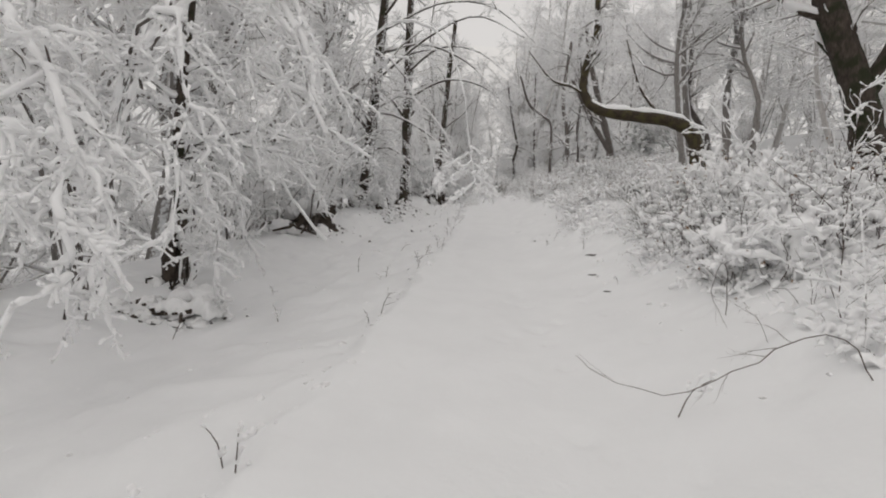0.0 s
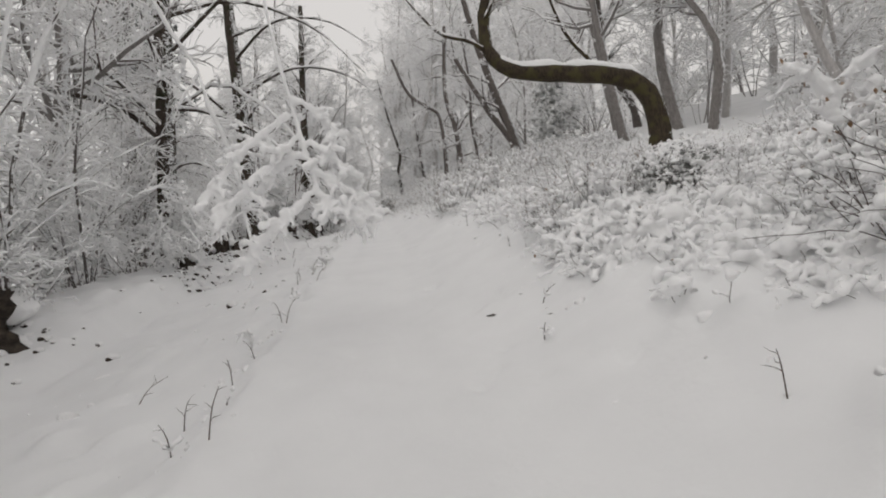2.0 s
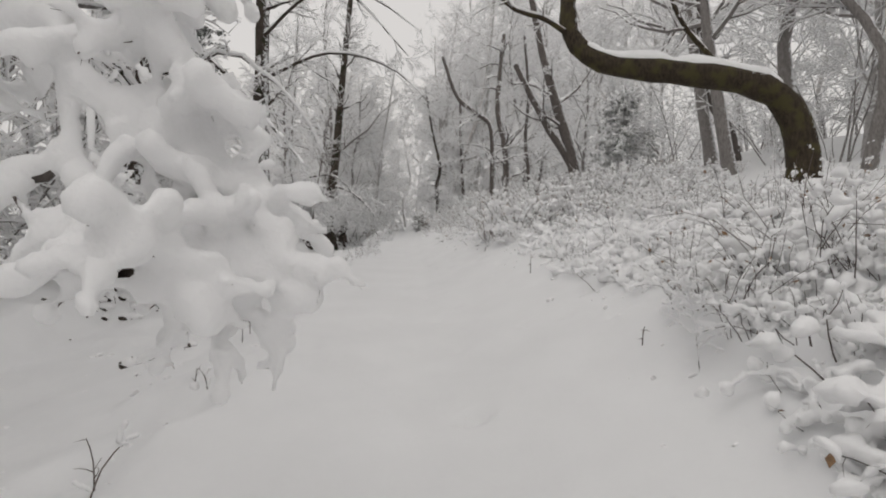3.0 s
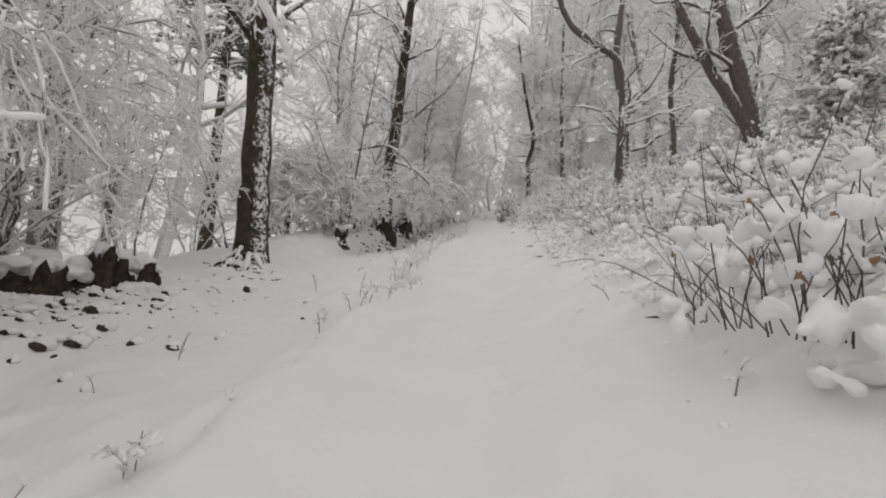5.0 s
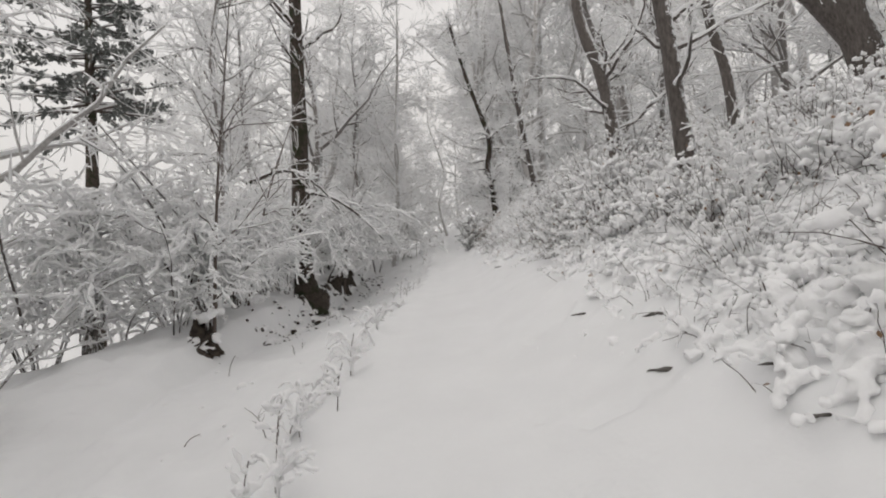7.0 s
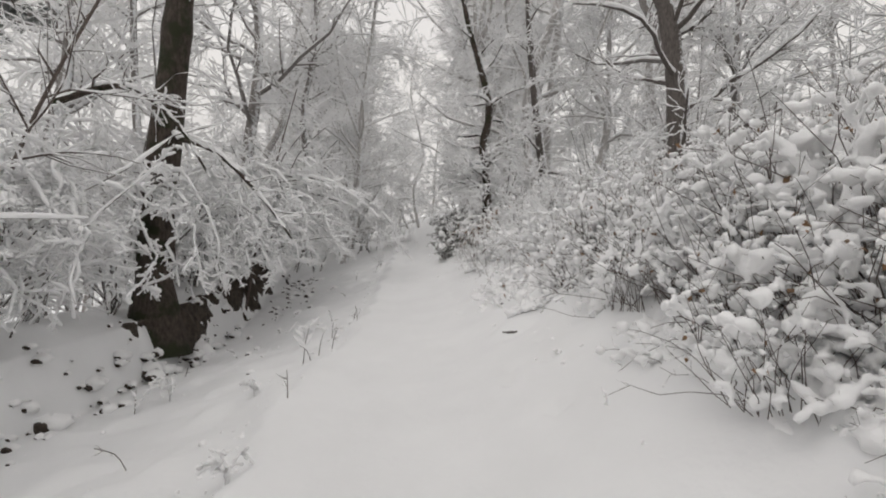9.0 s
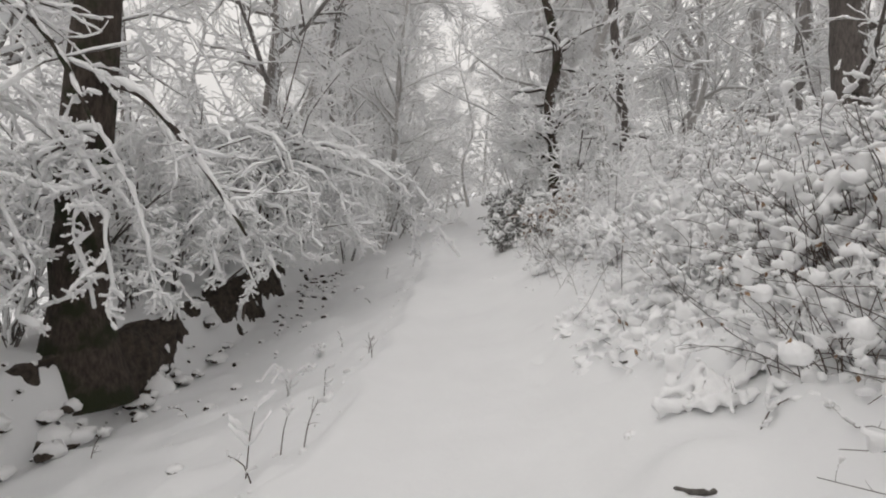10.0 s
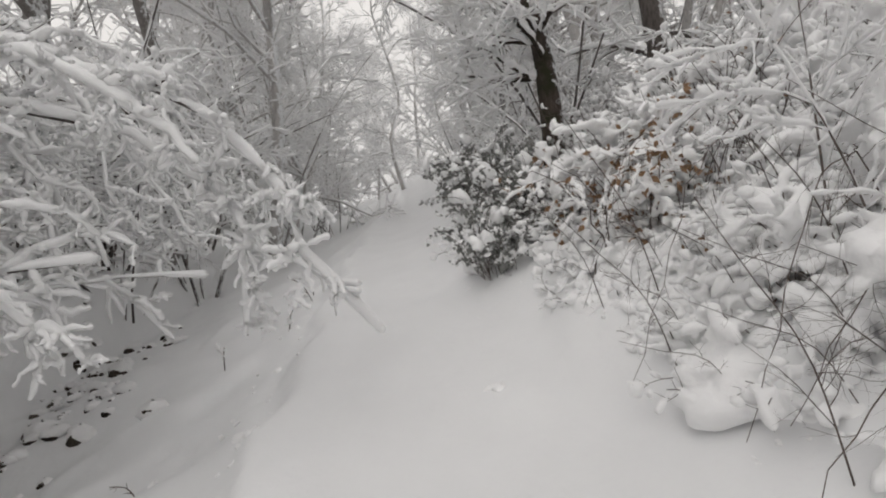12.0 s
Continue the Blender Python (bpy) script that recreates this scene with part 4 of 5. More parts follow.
for k, (y0, top, far) in enumerate([(18.0, 1.3, 1.0), (19.0, 1.5, 1.0), (31.2, 2.0, 1.0), (32.2, 1.9, 1.1), (33.4, 1.8, 1.3), (34.6, 1.8, 1.4), (36.0, 2.2, 1.9), (37.5, 2.2, 2.2), (38.6, 2.3, 2.6), (39.6, 2.5, 2.9), (40.5, 2.4, 2.8), (41.4, 2.6, 2.7), (42.4, 2.6, 2.6), (43.5, 2.7, 2.4)]):
    g = float(base_z(-4.6, y0))
    stems = []
    for j in range(4 if k < 7 else 5):
        reach, up, turn = far * arch_rng.uniform(0.55, 1.0), top * arch_rng.uniform(0.65, 1.1), arch_rng.uniform(-1.1, 0.5)
        end = -4.6 + reach
        low = float(base_z(end, y0 + turn)) + arch_rng.uniform(0.45, 1.1)
        stems.append([(-4.6, y0, g - 0.1), (-4.5 + 0.1 * reach, y0 + 0.2 * turn, g + up * 0.65), (-4.6 + 0.45 * reach, y0 + 0.5 * turn, g + up), (-4.6 + 0.8 * reach, y0 + 0.8 * turn, g + up * 0.8 - 0.05), (end, y0 + turn, max(low, g + up * 0.25))])
    bowed_branch("arching_shrub", stems, 0.02, 0.008, 50 + k, 1.6, "arching shrub on the earth bank, branches furred with snow", 15, 9, (0.3, 0.85), -0.17, (0.25, 1.0), 0.036)
# a dome of fine branches on the hump of the bank
bowed_branch("arching_shrub", [[(-4.1, 31.0, 4.8), (-4.2, 31.0, 6.6), (-5.0, 30.9, 7.5), (-6.0, 30.8, 7.0), (-6.8, 30.7, 5.9)],
                               [(-4.1, 31.0, 4.8), (-4.3, 30.8, 6.2), (-5.2, 30.4, 6.9), (-6.1, 30.0, 6.2), (-6.5, 29.8, 5.0)],
                               [(-4.1, 31.0, 4.8), (-4.0, 31.0, 6.8), (-4.4, 30.6, 7.7), (-5.0, 30.2, 7.3), (-5.4, 30.0, 6.2)],
                               [(-4.1, 31.0, 4.8), (-4.2, 31.4, 6.6), (-5.0, 32.0, 7.6), (-6.2, 32.6, 7.4), (-7.4, 33.0, 6.4)],
                               [(-4.1, 31.0, 4.8), (-4.2, 30.7, 5.8), (-4.7, 30.2, 6.2), (-5.3, 29.8, 5.7), (-5.6, 29.6, 5.0)]],
             0.022, 0.007, 58, 2.1, "dome-shaped shrub of arching twigs lined with snow", 26, 8, (0.4, 1.1), -0.14, (0.2, 1.0), 0.036)
# more domes of arching twigs on the bank, and a curtain of fine twigs over the stumps
dome_rng = np.random.default_rng(63)


def dome(x, y, high, wide, stems, seed, load=1.9, shoots=16, aim=None, label="dome-shaped shrub of arching twigs lined with snow"):
    g = float(base_z(x, y))
    lines = []
    for j in range(stems):
        t = dome_rng.uniform(0, 6.28) if aim is None else aim + dome_rng.normal() * 0.6
        up, out = high * dome_rng.uniform(0.6, 1.0), wide * dome_rng.uniform(0.5, 1.0)
        c, d = math.cos(t) * out, math.sin(t) * out
        low = dome_rng.uniform(0.3, 0.75) * up
        lines.append([(x, y, g - 0.1), (x + 0.08 * c, y + 0.08 * d, g + 0.6 * up), (x + 0.35 * c, y + 0.35 * d, g + 0.97 * up), (x + 0.7 * c, y + 0.7 * d, g + 0.9 * up), (x + c, y + d, g + low)])
    bowed_branch("arching_shrub", lines, 0.02, 0.006, seed, load, label, shoots, 6, (0.4, 1.0), -0.13, (0.2, 1.0), 0.03)


for k, (x, y, high, wide, stems) in enumerate([(-5.4, 30.2, 2.8, 2.2, 8), (-4.6, 33.0, 2.8, 2.0, 8), (-6.6, 31.6, 3.2, 2.4, 8), (-5.6, 35.2, 3.2, 2.0, 7), (-5.0, 38.2, 3.4, 2.2, 7)]):
    dome(x, y, high, wide, stems, 160 + k)
for k, (x, y, high, wide, aim) in enumerate([(-6.6, 23.4, 5.0, 3.0, -0.3), (-7.2, 24.8, 5.4, 3.2, -0.2), (-6.8, 21.8, 4.4, 3.0, -0.1), (-7.6, 26.4, 4.6, 2.6, -0.5)]):
    dome(x, y, high, wide, 8, 180 + k, 1.1, 18, aim, "overhanging shrub whose fine dark twigs are lined with snow")
# snowy arcs above the scrub beside the path
bowed_branch("arching_shrub", [[(1.88, 31.9, 5.989999999999999), (1.89, 31.9, 6.66), (2.11, 31.9, 6.79), (2.4, 31.9, 6.81), (2.51, 31.9, 6.73)], [(2.73, 31.8, 5.909999999999999), (2.71, 31.8, 6.58), (2.52, 31.8, 6.71), (2.28, 31.8, 6.67), (2.14, 31.8, 6.5)], [(2.75, 31.6, 5.72), (2.73, 31.6, 6.41), (2.92, 31.6, 6.55), (3.06, 31.6, 6.41), (3.08, 31.6, 6.19)]],
             0.008, 0.004, 67, 2.6, "thin stems bent into arcs under thick snow", 5, 0, (0.08, 0.25), -0.15, (0.2, 1.0), 0.038, 0.006, 1.0, 0.2)
# the long laden branch that hangs over the ditch near the top
bowed_branch("arching_shrub", [[(-4.5, 39.8, 6.6), (-3.8, 39.7, 8.5), (-2.4, 39.5, 8.4), (-1.34, 39.4, 8.0), (-0.92, 39.4, 7.75), (-0.7, 39.3, 7.35), (-0.3, 39.2, 6.75)],
                               [(-4.5, 39.8, 6.6), (-3.9, 39.8, 8.2), (-2.6, 39.7, 8.2), (-1.6, 39.6, 7.8), (-1.0, 39.5, 7.3), (-1.1, 39.5, 6.6)],
                               [(-4.5, 39.8, 6.6), (-3.7, 39.4, 8.2), (-2.3, 39.2, 8.3), (-1.4, 39.1, 7.9), (-0.95, 39.0, 7.5)]],
             0.03, 0.008, 59, 1.7, "long arching branch laden with thick snow above the ditch", 34, 7, (0.14, 0.5), -0.14, (0.3, 1.0), 0.05)

# ---- earth bank, stumps, clods ----


def build_bank(y0, y1, seed):
    """Bare soil as a ragged skin over the steep face of the bank."""
    ys, us = np.arange(y0, y1, 0.025), np.linspace(0, 1, 34)
    Y, U = np.meshgrid(ys, us, indexing="ij")
    X = -3.66 - 0.66 * U + 0.1 * vnoise(Y, U, 0.6, seed)
    ends = np.clip(np.minimum(Y - y0, y1 - Y) / min(2.0, (y1 - y0) * 0.4), 0, 1)
    main = 0.3 + 1.0 * np.exp(-((Y - 36.0) / 2.0) ** 2)
    off = 0.2 * main * np.sin(np.pi * U) * ends - 0.1 - 0.12 * (1 - ends) + 0.22 * vnoise(Y, U * 0.6, 0.8, seed + 1) + 0.14 * vnoise(Y, U * 1.2, 0.26, seed + 2) + 0.09 * vnoise(Y, U * 1.1, 0.12, seed + 3) + 0.05 * vnoise(Y, U, 0.06, seed + 4)
    off = np.where((U < 0.02) | (U > 0.98), -0.1, off)
    Z = ground_z(X, Y) + 0.45 * off
    ob = new("earth_bank", mesh_of("earth_bank", np.stack([X + 0.75 * off, Y, Z], -1).reshape(-1, 3), grid_quads(len(ys), 34)))
    ob.data.materials.append(EARTH)
    tagged(ob, "bare dark earth face of the bank under overhanging snow", "bank", kind="structure")


build_bank(34.3, 42.6, 61)
build_bank(30.1, 31.3, 66)
build_bank(17.4, 22.4, 68)


def stump(at, w, h, seed, label="dark rotten stump with a cap of snow"):
    """A ragged stump, part of its root plate bare, snow on top."""
    rng = np.random.default_rng(seed)
    e = thing("stump", at, label, "stump", "stumps by the path")
    k, n = 30, 12
    a = np.arange(k) * 2 * np.pi / k
    V = []
    jag = np.clip(0.66 + 0.26 * np.sin(a + seed) + 0.14 * np.sin(a * 3 + seed * 1.3) + rng.normal(size=k) * 0.12, 0.15, 1.1)
    lobe = 1 + 0.2 * np.sin(a * 4 + seed * 2.1) + 0.12 * np.sin(a * 7 + seed) + rng.normal(size=k) * 0.06
    for i in range(n):
        f = i / (n - 1)
        rad = w * 0.5 * lobe * (0.72 + 0.55 * (1 - f) ** 2.2 + 0.08 * np.sin(f * 9 + a * 2)) * rng.uniform(0.9, 1.1, k)
        V.append(np.stack([np.cos(a) * rad + 0.12 * w * f * np.sin(seed), np.sin(a) * rad * 0.8, -0.2 + f * (h * jag + 0.15)], 1))
    V.append(np.stack([np.cos(a) * 0.05, np.sin(a) * 0.05, np.full(k, h * 0.3)], 1))
    i = np.arange((n + 1) * k).reshape(n + 1, k)
    j = np.roll(i, -1, axis=1)
    body = Soup()
    body.add(np.concatenate(V), np.stack([i[:-1], j[:-1], j[1:], i[1:]], -1).reshape(-1, 4))
    part("wood", body, EARTH, e)
    cap = Soup()
    m = 14
    C = np.stack([rng.uniform(-0.5, 0.5, m) * w, rng.uniform(-0.15, 0.5, m) * w, h * rng.uniform(0.6, 0.95, m)], 1)
    cushions(cap, C, rng.uniform(0.1, 0.2, m) * w, rng, 6, 8)
    q = rng.uniform(3.3, 6.1, 18)
    C = np.stack([np.cos(q) * 0.62 * w, np.sin(q) * 0.56 * w, rng.uniform(-0.08, 0.12, 18)], 1)
    cushions(cap, C, rng.uniform(0.07, 0.17, 18) * w, rng, 6, 8)
    ob = new("snow_cap", melted("snow_cap", cap, SNOW_HEAP, 0.02, 2, 0.5))
    ob.parent = e
    tagged(ob, "rounded caps of fresh snow", kind="stuff")
    roots = [[(rng.uniform(-0.3, 0.3) * w, -0.3 * w, 0.1 * h), (rng.uniform(-0.6, 0.6) * w, -0.6 * w, 0.15 * h), (rng.uniform(-0.9, 0.9) * w, -0.85 * w, -0.1)] for _ in range(4)]
    for p in roots:
        s = Soup()
        P = spline(p, 7)[None]
        s.tubes(P, np.linspace(0.05, 0.02, 7)[None] * w, 6)
        part("root", s, EARTH, e)
    return e


for x, y, w, h, sd in [(-5.35, 13.9, 1.45, 0.8, 1), (-5.6, 23.0, 0.95, 0.6, 2), (-5.05, 23.6, 0.7, 0.7, 3), (-4.6, 19.8, 0.6, 0.45, 4), (-4.0, 30.7, 0.4, 0.55, 5), (-4.1, 6.6, 0.75, 0.22, 6), (-4.9, 7.5, 0.5, 1.0, 10), (-5.2, 20.2, 0.75, 0.4, 7), (-4.8, 23.9, 0.55, 0.5, 8), (-6.3, 22.6, 0.7, 0.6, 12), (-4.5, 19.3, 0.5, 0.4, 9)]:
    stump((x, y, float(base_z(x, y))), w, h, sd)

def root_fan(at, seed, spread, label="gnarled bare roots spread over the bank, snow in between"):
    """Roots that run out over the ground from the foot of a trunk."""
    rng = np.random.default_rng(seed)
    e = thing("tree_roots", at, label, "roots")
    sn = Soup()
    for t in np.linspace(spread[0], spread[1], 9):
        t, L = t + rng.normal() * 0.12, rng.uniform(0.5, 1.1)
        line = []
        for f in (0.0, 0.25, 0.5, 0.75, 1.0):
            x, y = at[0] + math.cos(t) * L * f, at[1] + math.sin(t) * L * f
            line.append((x - at[0], y - at[1], float(base_z(x, y)) - at[2] + 0.34 * (1 - f) ** 1.5 + rng.normal() * 0.03 + (0.05 if 0 < f < 1 else -0.05)))
        P = spline(line, 10)[None]
        r = np.linspace(0.075, 0.028, 10)[None] * rng.uniform(0.8, 1.2)
        s = Soup()
        s.tubes(P, r * rng.uniform(0.85, 1.15, r.shape), 7)
        part("root", s, EARTH, e)
        snow_on(sn, P, r, rng, 1.0, 7, 0.03, 0.06, 0.25)
    ob = new("snow", melted("snow", sn, SNOW_HEAP, 0.016))
    ob.parent = e
    tagged(ob, "fresh snow along the roots", kind="stuff")


root_fan((-4.8, 27.05, float(base_z(-4.8, 27.05)) + 0.02), 31, (2.7, 5.6))

clod_rng = np.random.default_rng(77)
cl = Soup()
pts = []
for cx, cy, sx, sy, n in [(-4.9, 26.5, 0.6, 0.5, 45), (-4.6, 14.0, 1.0, 0.8, 50), (-4.7, 19.6, 0.7, 0.9, 50), (-4.4, 22.4, 0.8, 1.0, 45), (-3.7, 33.0, 0.4, 1.2, 40), (-3.75, 36.3, 0.3, 2.2, 110), (-3.4, 41.8, 0.4, 1.2, 60), (-4.5, 6.4, 0.7, 0.6, 40), (-2.6, 20, 1.2, 8, 16), (-4.6, 23.1, 0.6, 0.8, 30), (-4.0, 24.0, 0.6, 1.5, 14), (-4.3, 26.0, 0.7, 0.8, 18), (-3.8, 20.6, 0.4, 2.2, 34), (-4.0, 18.0, 0.4, 1.4, 36),  (-2.6, 37, 0.8, 4, 16), (-3.9, 25.2, 0.7, 1.8, 9), (-5.2, 24.4, 0.8, 1.2, 10), (-4.0, 6.4, 0.5, 0.5, 60), (-3.2, 40.5, 0.5, 2.5, 40)]:
    pts.append(np.stack([clod_rng.normal(cx, sx * 0.5, n), clod_rng.normal(cy, sy * 0.5, n)], 1))
pts = np.concatenate(pts)
C = np.stack([pts[:, 0], pts[:, 1], ground_z(pts[:, 0], pts[:, 1]) + np.where((pts[:, 0] < -3.55) & (np.abs(pts[:, 1] - 36.3) < 2.5), 0.06, 0.0)], 1)
CR = clod_rng.gamma(1.8, 0.016, len(C)) + 0.01
cl.lumps(C, CR, clod_rng, 5, 7, 0.7)
clods = new("soil_clods", cl.mesh("soil_clods", EARTH))
tagged(clods, "dark soil clods and dead leaves poking through snow", "soil", kind="stuff")
cs = Soup()
cs.lumps(C + np.stack([0.1 * CR, 0.7 * CR, 0.3 * CR], 1), CR * 1.5, clod_rng, 5, 8, 0.6)
part("snow", cs, SNOW_B, clods, "fresh snow over the clods")


# A dark crescent stands in for the shaded hollow under a snow edge.
def stone(at, w, seed):
    rng = np.random.default_rng(seed)
    e = thing("stone", at, "dark sliver, mostly painted shade, under a swelling of snow", "stone", "stones beside the path")
    s = Soup()
    u = np.linspace(-1, 1, 13)
    P = np.stack([0.34 * u * w + rng.normal(size=13) * 0.01 * w, (0.16 * u * u - 0.02) * w, (-0.02 + 0.02 * np.cos(u * 2)) * w + rng.normal(size=13) * 0.008 * w], 1)
    s.tubes(P[None], (w * 0.036 * np.sqrt(np.clip(1.02 - u * u, 0, 1)) * rng.uniform(0.6, 1.3, 13))[None], 7)
    part("sliver", s, SLIVER_DARK, e)
    return e


for i, (x, y, w) in enumerate(DARK_SLIVERS):
    stone((x, y, float(ground_z(x, y)) + 0.0), w, 400 + i)

crumb_rng = np.random.default_rng(91)
m = 900
cy = crumb_rng.uniform(0.5, 42, m)
cx = np.where(np.arange(m) < 420, crumb_rng.normal(-1.14, 0.09, m), np.where(np.arange(m) < 640, crumb_rng.uniform(-3.6, -1.2, m), np.interp(cy, *EDGE) + crumb_rng.normal(-0.1, 0.3, m)))
crumbs = Soup()
cr = crumb_rng.gamma(2.0, 0.009, m) + 0.008
cushions(crumbs, np.stack([cx, cy, ground_z(cx, cy) - 0.4 * cr], 1), cr, crumb_rng, 5, 8, 2)
clumps = new("snow_clumps", crumbs.mesh("snow_clumps", SNOW_B))
tagged(clumps, "small crumbled lumps of snow along the path edges", "snow", kind="stuff")

# ---- snowed-in scrub on the slope ----


def stalks(rng, count, wide, high, sway=0.3, thick=0.0038):
    """Thin stems rising from a patch of ground."""
    a = rng.uniform(0, 6.28, count)
    rad = wide * np.sqrt(rng.random(count)) * 0.9
    d = np.stack([np.cos(a) * 0.35, np.sin(a) * 0.35, np.ones(count)], 1) + rng.normal(size=(count, 3)) * sway
    d /= np.linalg.norm(d, axis=1, keepdims=True)
    step = (high * rng.uniform(0.7, 1.35, count) / 5)[:, None]
    out = [np.stack([np.cos(a) * rad, np.sin(a) * rad, np.full(count, -0.08)], 1)]
    for i in range(5):
        out.append(out[-1] + d * step)
        d = d + rng.normal(size=(count, 3)) * 0.22 + np.array([0, 0, -0.04 * i])
        d /= np.linalg.norm(d, axis=1, keepdims=True)
    return np.stack(out, 1), np.full(count, thick)[:, None] * np.linspace(1.2, 0.5, 6)[None]


def heap(seed, wide, high, blobs, stubs, stems, leaf, tall=1.35, core=22, voxel=0.018, rounds=3, leaf_mat=None):
    """Low growth under a quilt of snow: soft humps, furred twig ends, bare tips sticking out."""
    rng = np.random.default_rng(seed)
    wood, snow, leaves = Soup(), Soup(), Soup()
    hx, hy, hh = rng.normal(size=4) * 0.36 * wide, rng.normal(size=4) * 0.36 * wide, rng.uniform(0.6, 1.0, 4)

    def roof(x, y):
        d2 = ((x[:, None] - hx) ** 2 + (y[:, None] - hy) ** 2) / (0.62 * wide) ** 2
        return high * (hh * np.clip(1 - 0.8 * d2, 0, 1)).max(1)

    def spots(n, reach):
        a, rad = rng.uniform(0, 6.28, n), reach * np.sqrt(rng.random(n))
        return np.cos(a) * rad, np.sin(a) * rad

    x, y = spots(core, 0.8 * wide)
    z = roof(x, y)
    cushions(snow, np.stack([x, y, 0.3 * z - 0.05], 1), 0.05 + 0.26 * z, rng, 7, 10)
    x, y = spots(blobs, wide)
    z = roof(x, y)
    C = np.stack([x, y, z * rng.uniform(0.5, 0.95, blobs)], 1)
    cushions(snow, C, rng.gamma(3.0, 0.0065, blobs) + 0.012, rng, 6, 8)
    pick = C[rng.integers(0, blobs, stubs)]
    d = np.stack([pick[:, 0] / wide, pick[:, 1] / wide, np.full(stubs, 0.55)], 1) + rng.normal(size=(stubs, 3)) * 0.55
    d /= np.linalg.norm(d, axis=1, keepdims=True)
    L = rng.uniform(0.07, 0.2, stubs)
    T = np.stack([pick + d * (L * f)[:, None] + np.array([0, 0, -0.25 * f * f]) * L[:, None] for f in (0, 0.35, 0.7, 1.0)], 1)
    snow_on(snow, T, np.full((stubs, 4), 0.01), rng, 1.0, 6, 0.019, 0.04, gaps=0.15)
    knob = T[:, -1] + np.array([0, 0, 0.012])
    cushions(snow, knob, rng.gamma(4.0, 0.005, stubs) + 0.01, rng, 6, 8)
    P, r = stalks(rng, stems, wide, high * tall, 0.3 if core else 0.5, 0.0038 if core else 0.0032)
    wood.tubes(P, r, 3)
    B, rb = sprout(P, r, 4, rng, (0.07, 0.24), (35, 75), (0.4, 1.0), 4, 0.0, 0.25, 0.75)
    wood.tubes(B, rb * 0.8, 3)
    snow_on(snow, B, np.maximum(rb, 0.003), rng, 1.0, 6, 0.013, 0.025, gaps=0.3)
    tips = np.concatenate([B[:, 3], B[:, 1]])
    tips = tips[rng.permutation(len(tips))[: len(tips) // 2]]
    cushions(snow, tips, rng.gamma(4.0, 0.0042, len(tips)) + 0.009, rng, 6, 8)
    if leaf:
        pick = rng.integers(0, len(B), leaf)
        leaves.leaves(B[pick, rng.integers(1, 4, leaf)], rng.normal(size=(leaf, 3)) + np.array([0, 0, -0.4]), 0.05, rng)
    out = [wood.mesh("stems", TWIG), melted("snow", snow, SNOW_HEAP, voxel, rounds, 0.28)]
    if leaf:
        out.append(leaves.mesh("leaves", leaf_mat or LEAF_DRY, False))
    return out


def evergreen(seed):
    """A dense bush of dark leathery leaves, snow lodged among them."""
    rng = np.random.default_rng(seed)
    wood, snow, leaves = Soup(), Soup(), Soup()
    P, r = stalks(rng, 44, 0.36, 0.85, 0.25, 0.0042)
    wood.tubes(P, r, 3)
    B, rb = sprout(P, r, 6, rng, (0.1, 0.34), (35, 80), (0.2, 1.0), 4, -0.03, 0.28, 0.75)
    wood.tubes(B, rb * 0.8, 3)
    C = B[rng.permutation(len(B))[:190], 3]
    cushions(snow, C + np.array([0, 0, 0.012]), rng.gamma(3.0, 0.009, len(C)) + 0.012, rng, 6, 8)
    pick = rng.integers(0, len(B), 2600)
    leaves.leaves(B[pick, rng.integers(1, 4, 2600)], rng.normal(size=(2600, 3)) + np.array([0, 0, -0.4]), 0.06, rng)
    return [wood.mesh("stems", TWIG), melted("snow", snow, SNOW_HEAP, 0.014, 1), leaves.mesh("leaves", LEAF_GREEN, False)]


MOUNDS = [heap(320 + i, w, h, n, sb, st, lf) for i, (w, h, n, sb, st, lf) in enumerate([(0.62, 0.2, 110, 34, 14, 0), (0.75, 0.25, 150, 44, 18, 6), (0.55, 0.14, 80, 26, 11, 0), (0.7, 0.3, 140, 50, 24, 10), (0.8, 0.22, 160, 44, 16, 0)])]
SCRUB = [heap(300 + i, w, h, n, sb, st, lf, 1.25, 4, 0.018, 1) for i, (w, h, n, sb, st, lf) in enumerate([(0.7, 0.5, 60, 80, 60, 14), (0.62, 0.42, 60, 70, 48, 0), (0.72, 0.62, 60, 90, 75, 30), (0.6, 0.34, 55, 60, 44, 6), (0.75, 0.55, 65, 80, 60, 0), (0.7, 0.72, 60, 90, 80, 20), (0.66, 0.45, 60, 80, 55, 8)])]
TANGLE = [heap(360 + i, w, h, n, sb, st, lf, 1.12, 0, 0.017, 1) for i, (w, h, n, sb, st, lf) in enumerate([(0.5, 0.7, 44, 30, 70, 26), (0.46, 0.85, 44, 30, 64, 40), (0.55, 0.55, 50, 34, 74, 10)])]
SCRUB_LABEL = "low scrub half buried under pillows of fresh snow"
BRAMBLE_LABEL = "low brambles pressed flat under a quilt of snow"
sc_rng = np.random.default_rng(17)
placed = []
while len(placed) < 285:
    y = sc_rng.uniform(2.5, 42) if len(placed) < 165 else sc_rng.uniform(2, 49)
    out = sc_rng.uniform(0.25, 1.6) if len(placed) < 165 else 1.4 + abs(sc_rng.normal()) * 2.4
    x = np.interp(y, *EDGE) + out
    if x > 8.5 or (x > 4.4 and 12 < y < 18.5 and sc_rng.random() < 0.35) or (2.2 < x < 5 and 36 < y < 42 and sc_rng.random() < 0.6) or any((x - a) ** 2 + (y - b) ** 2 < 0.13 for a, b in placed):
        continue
    placed.append((x, y))
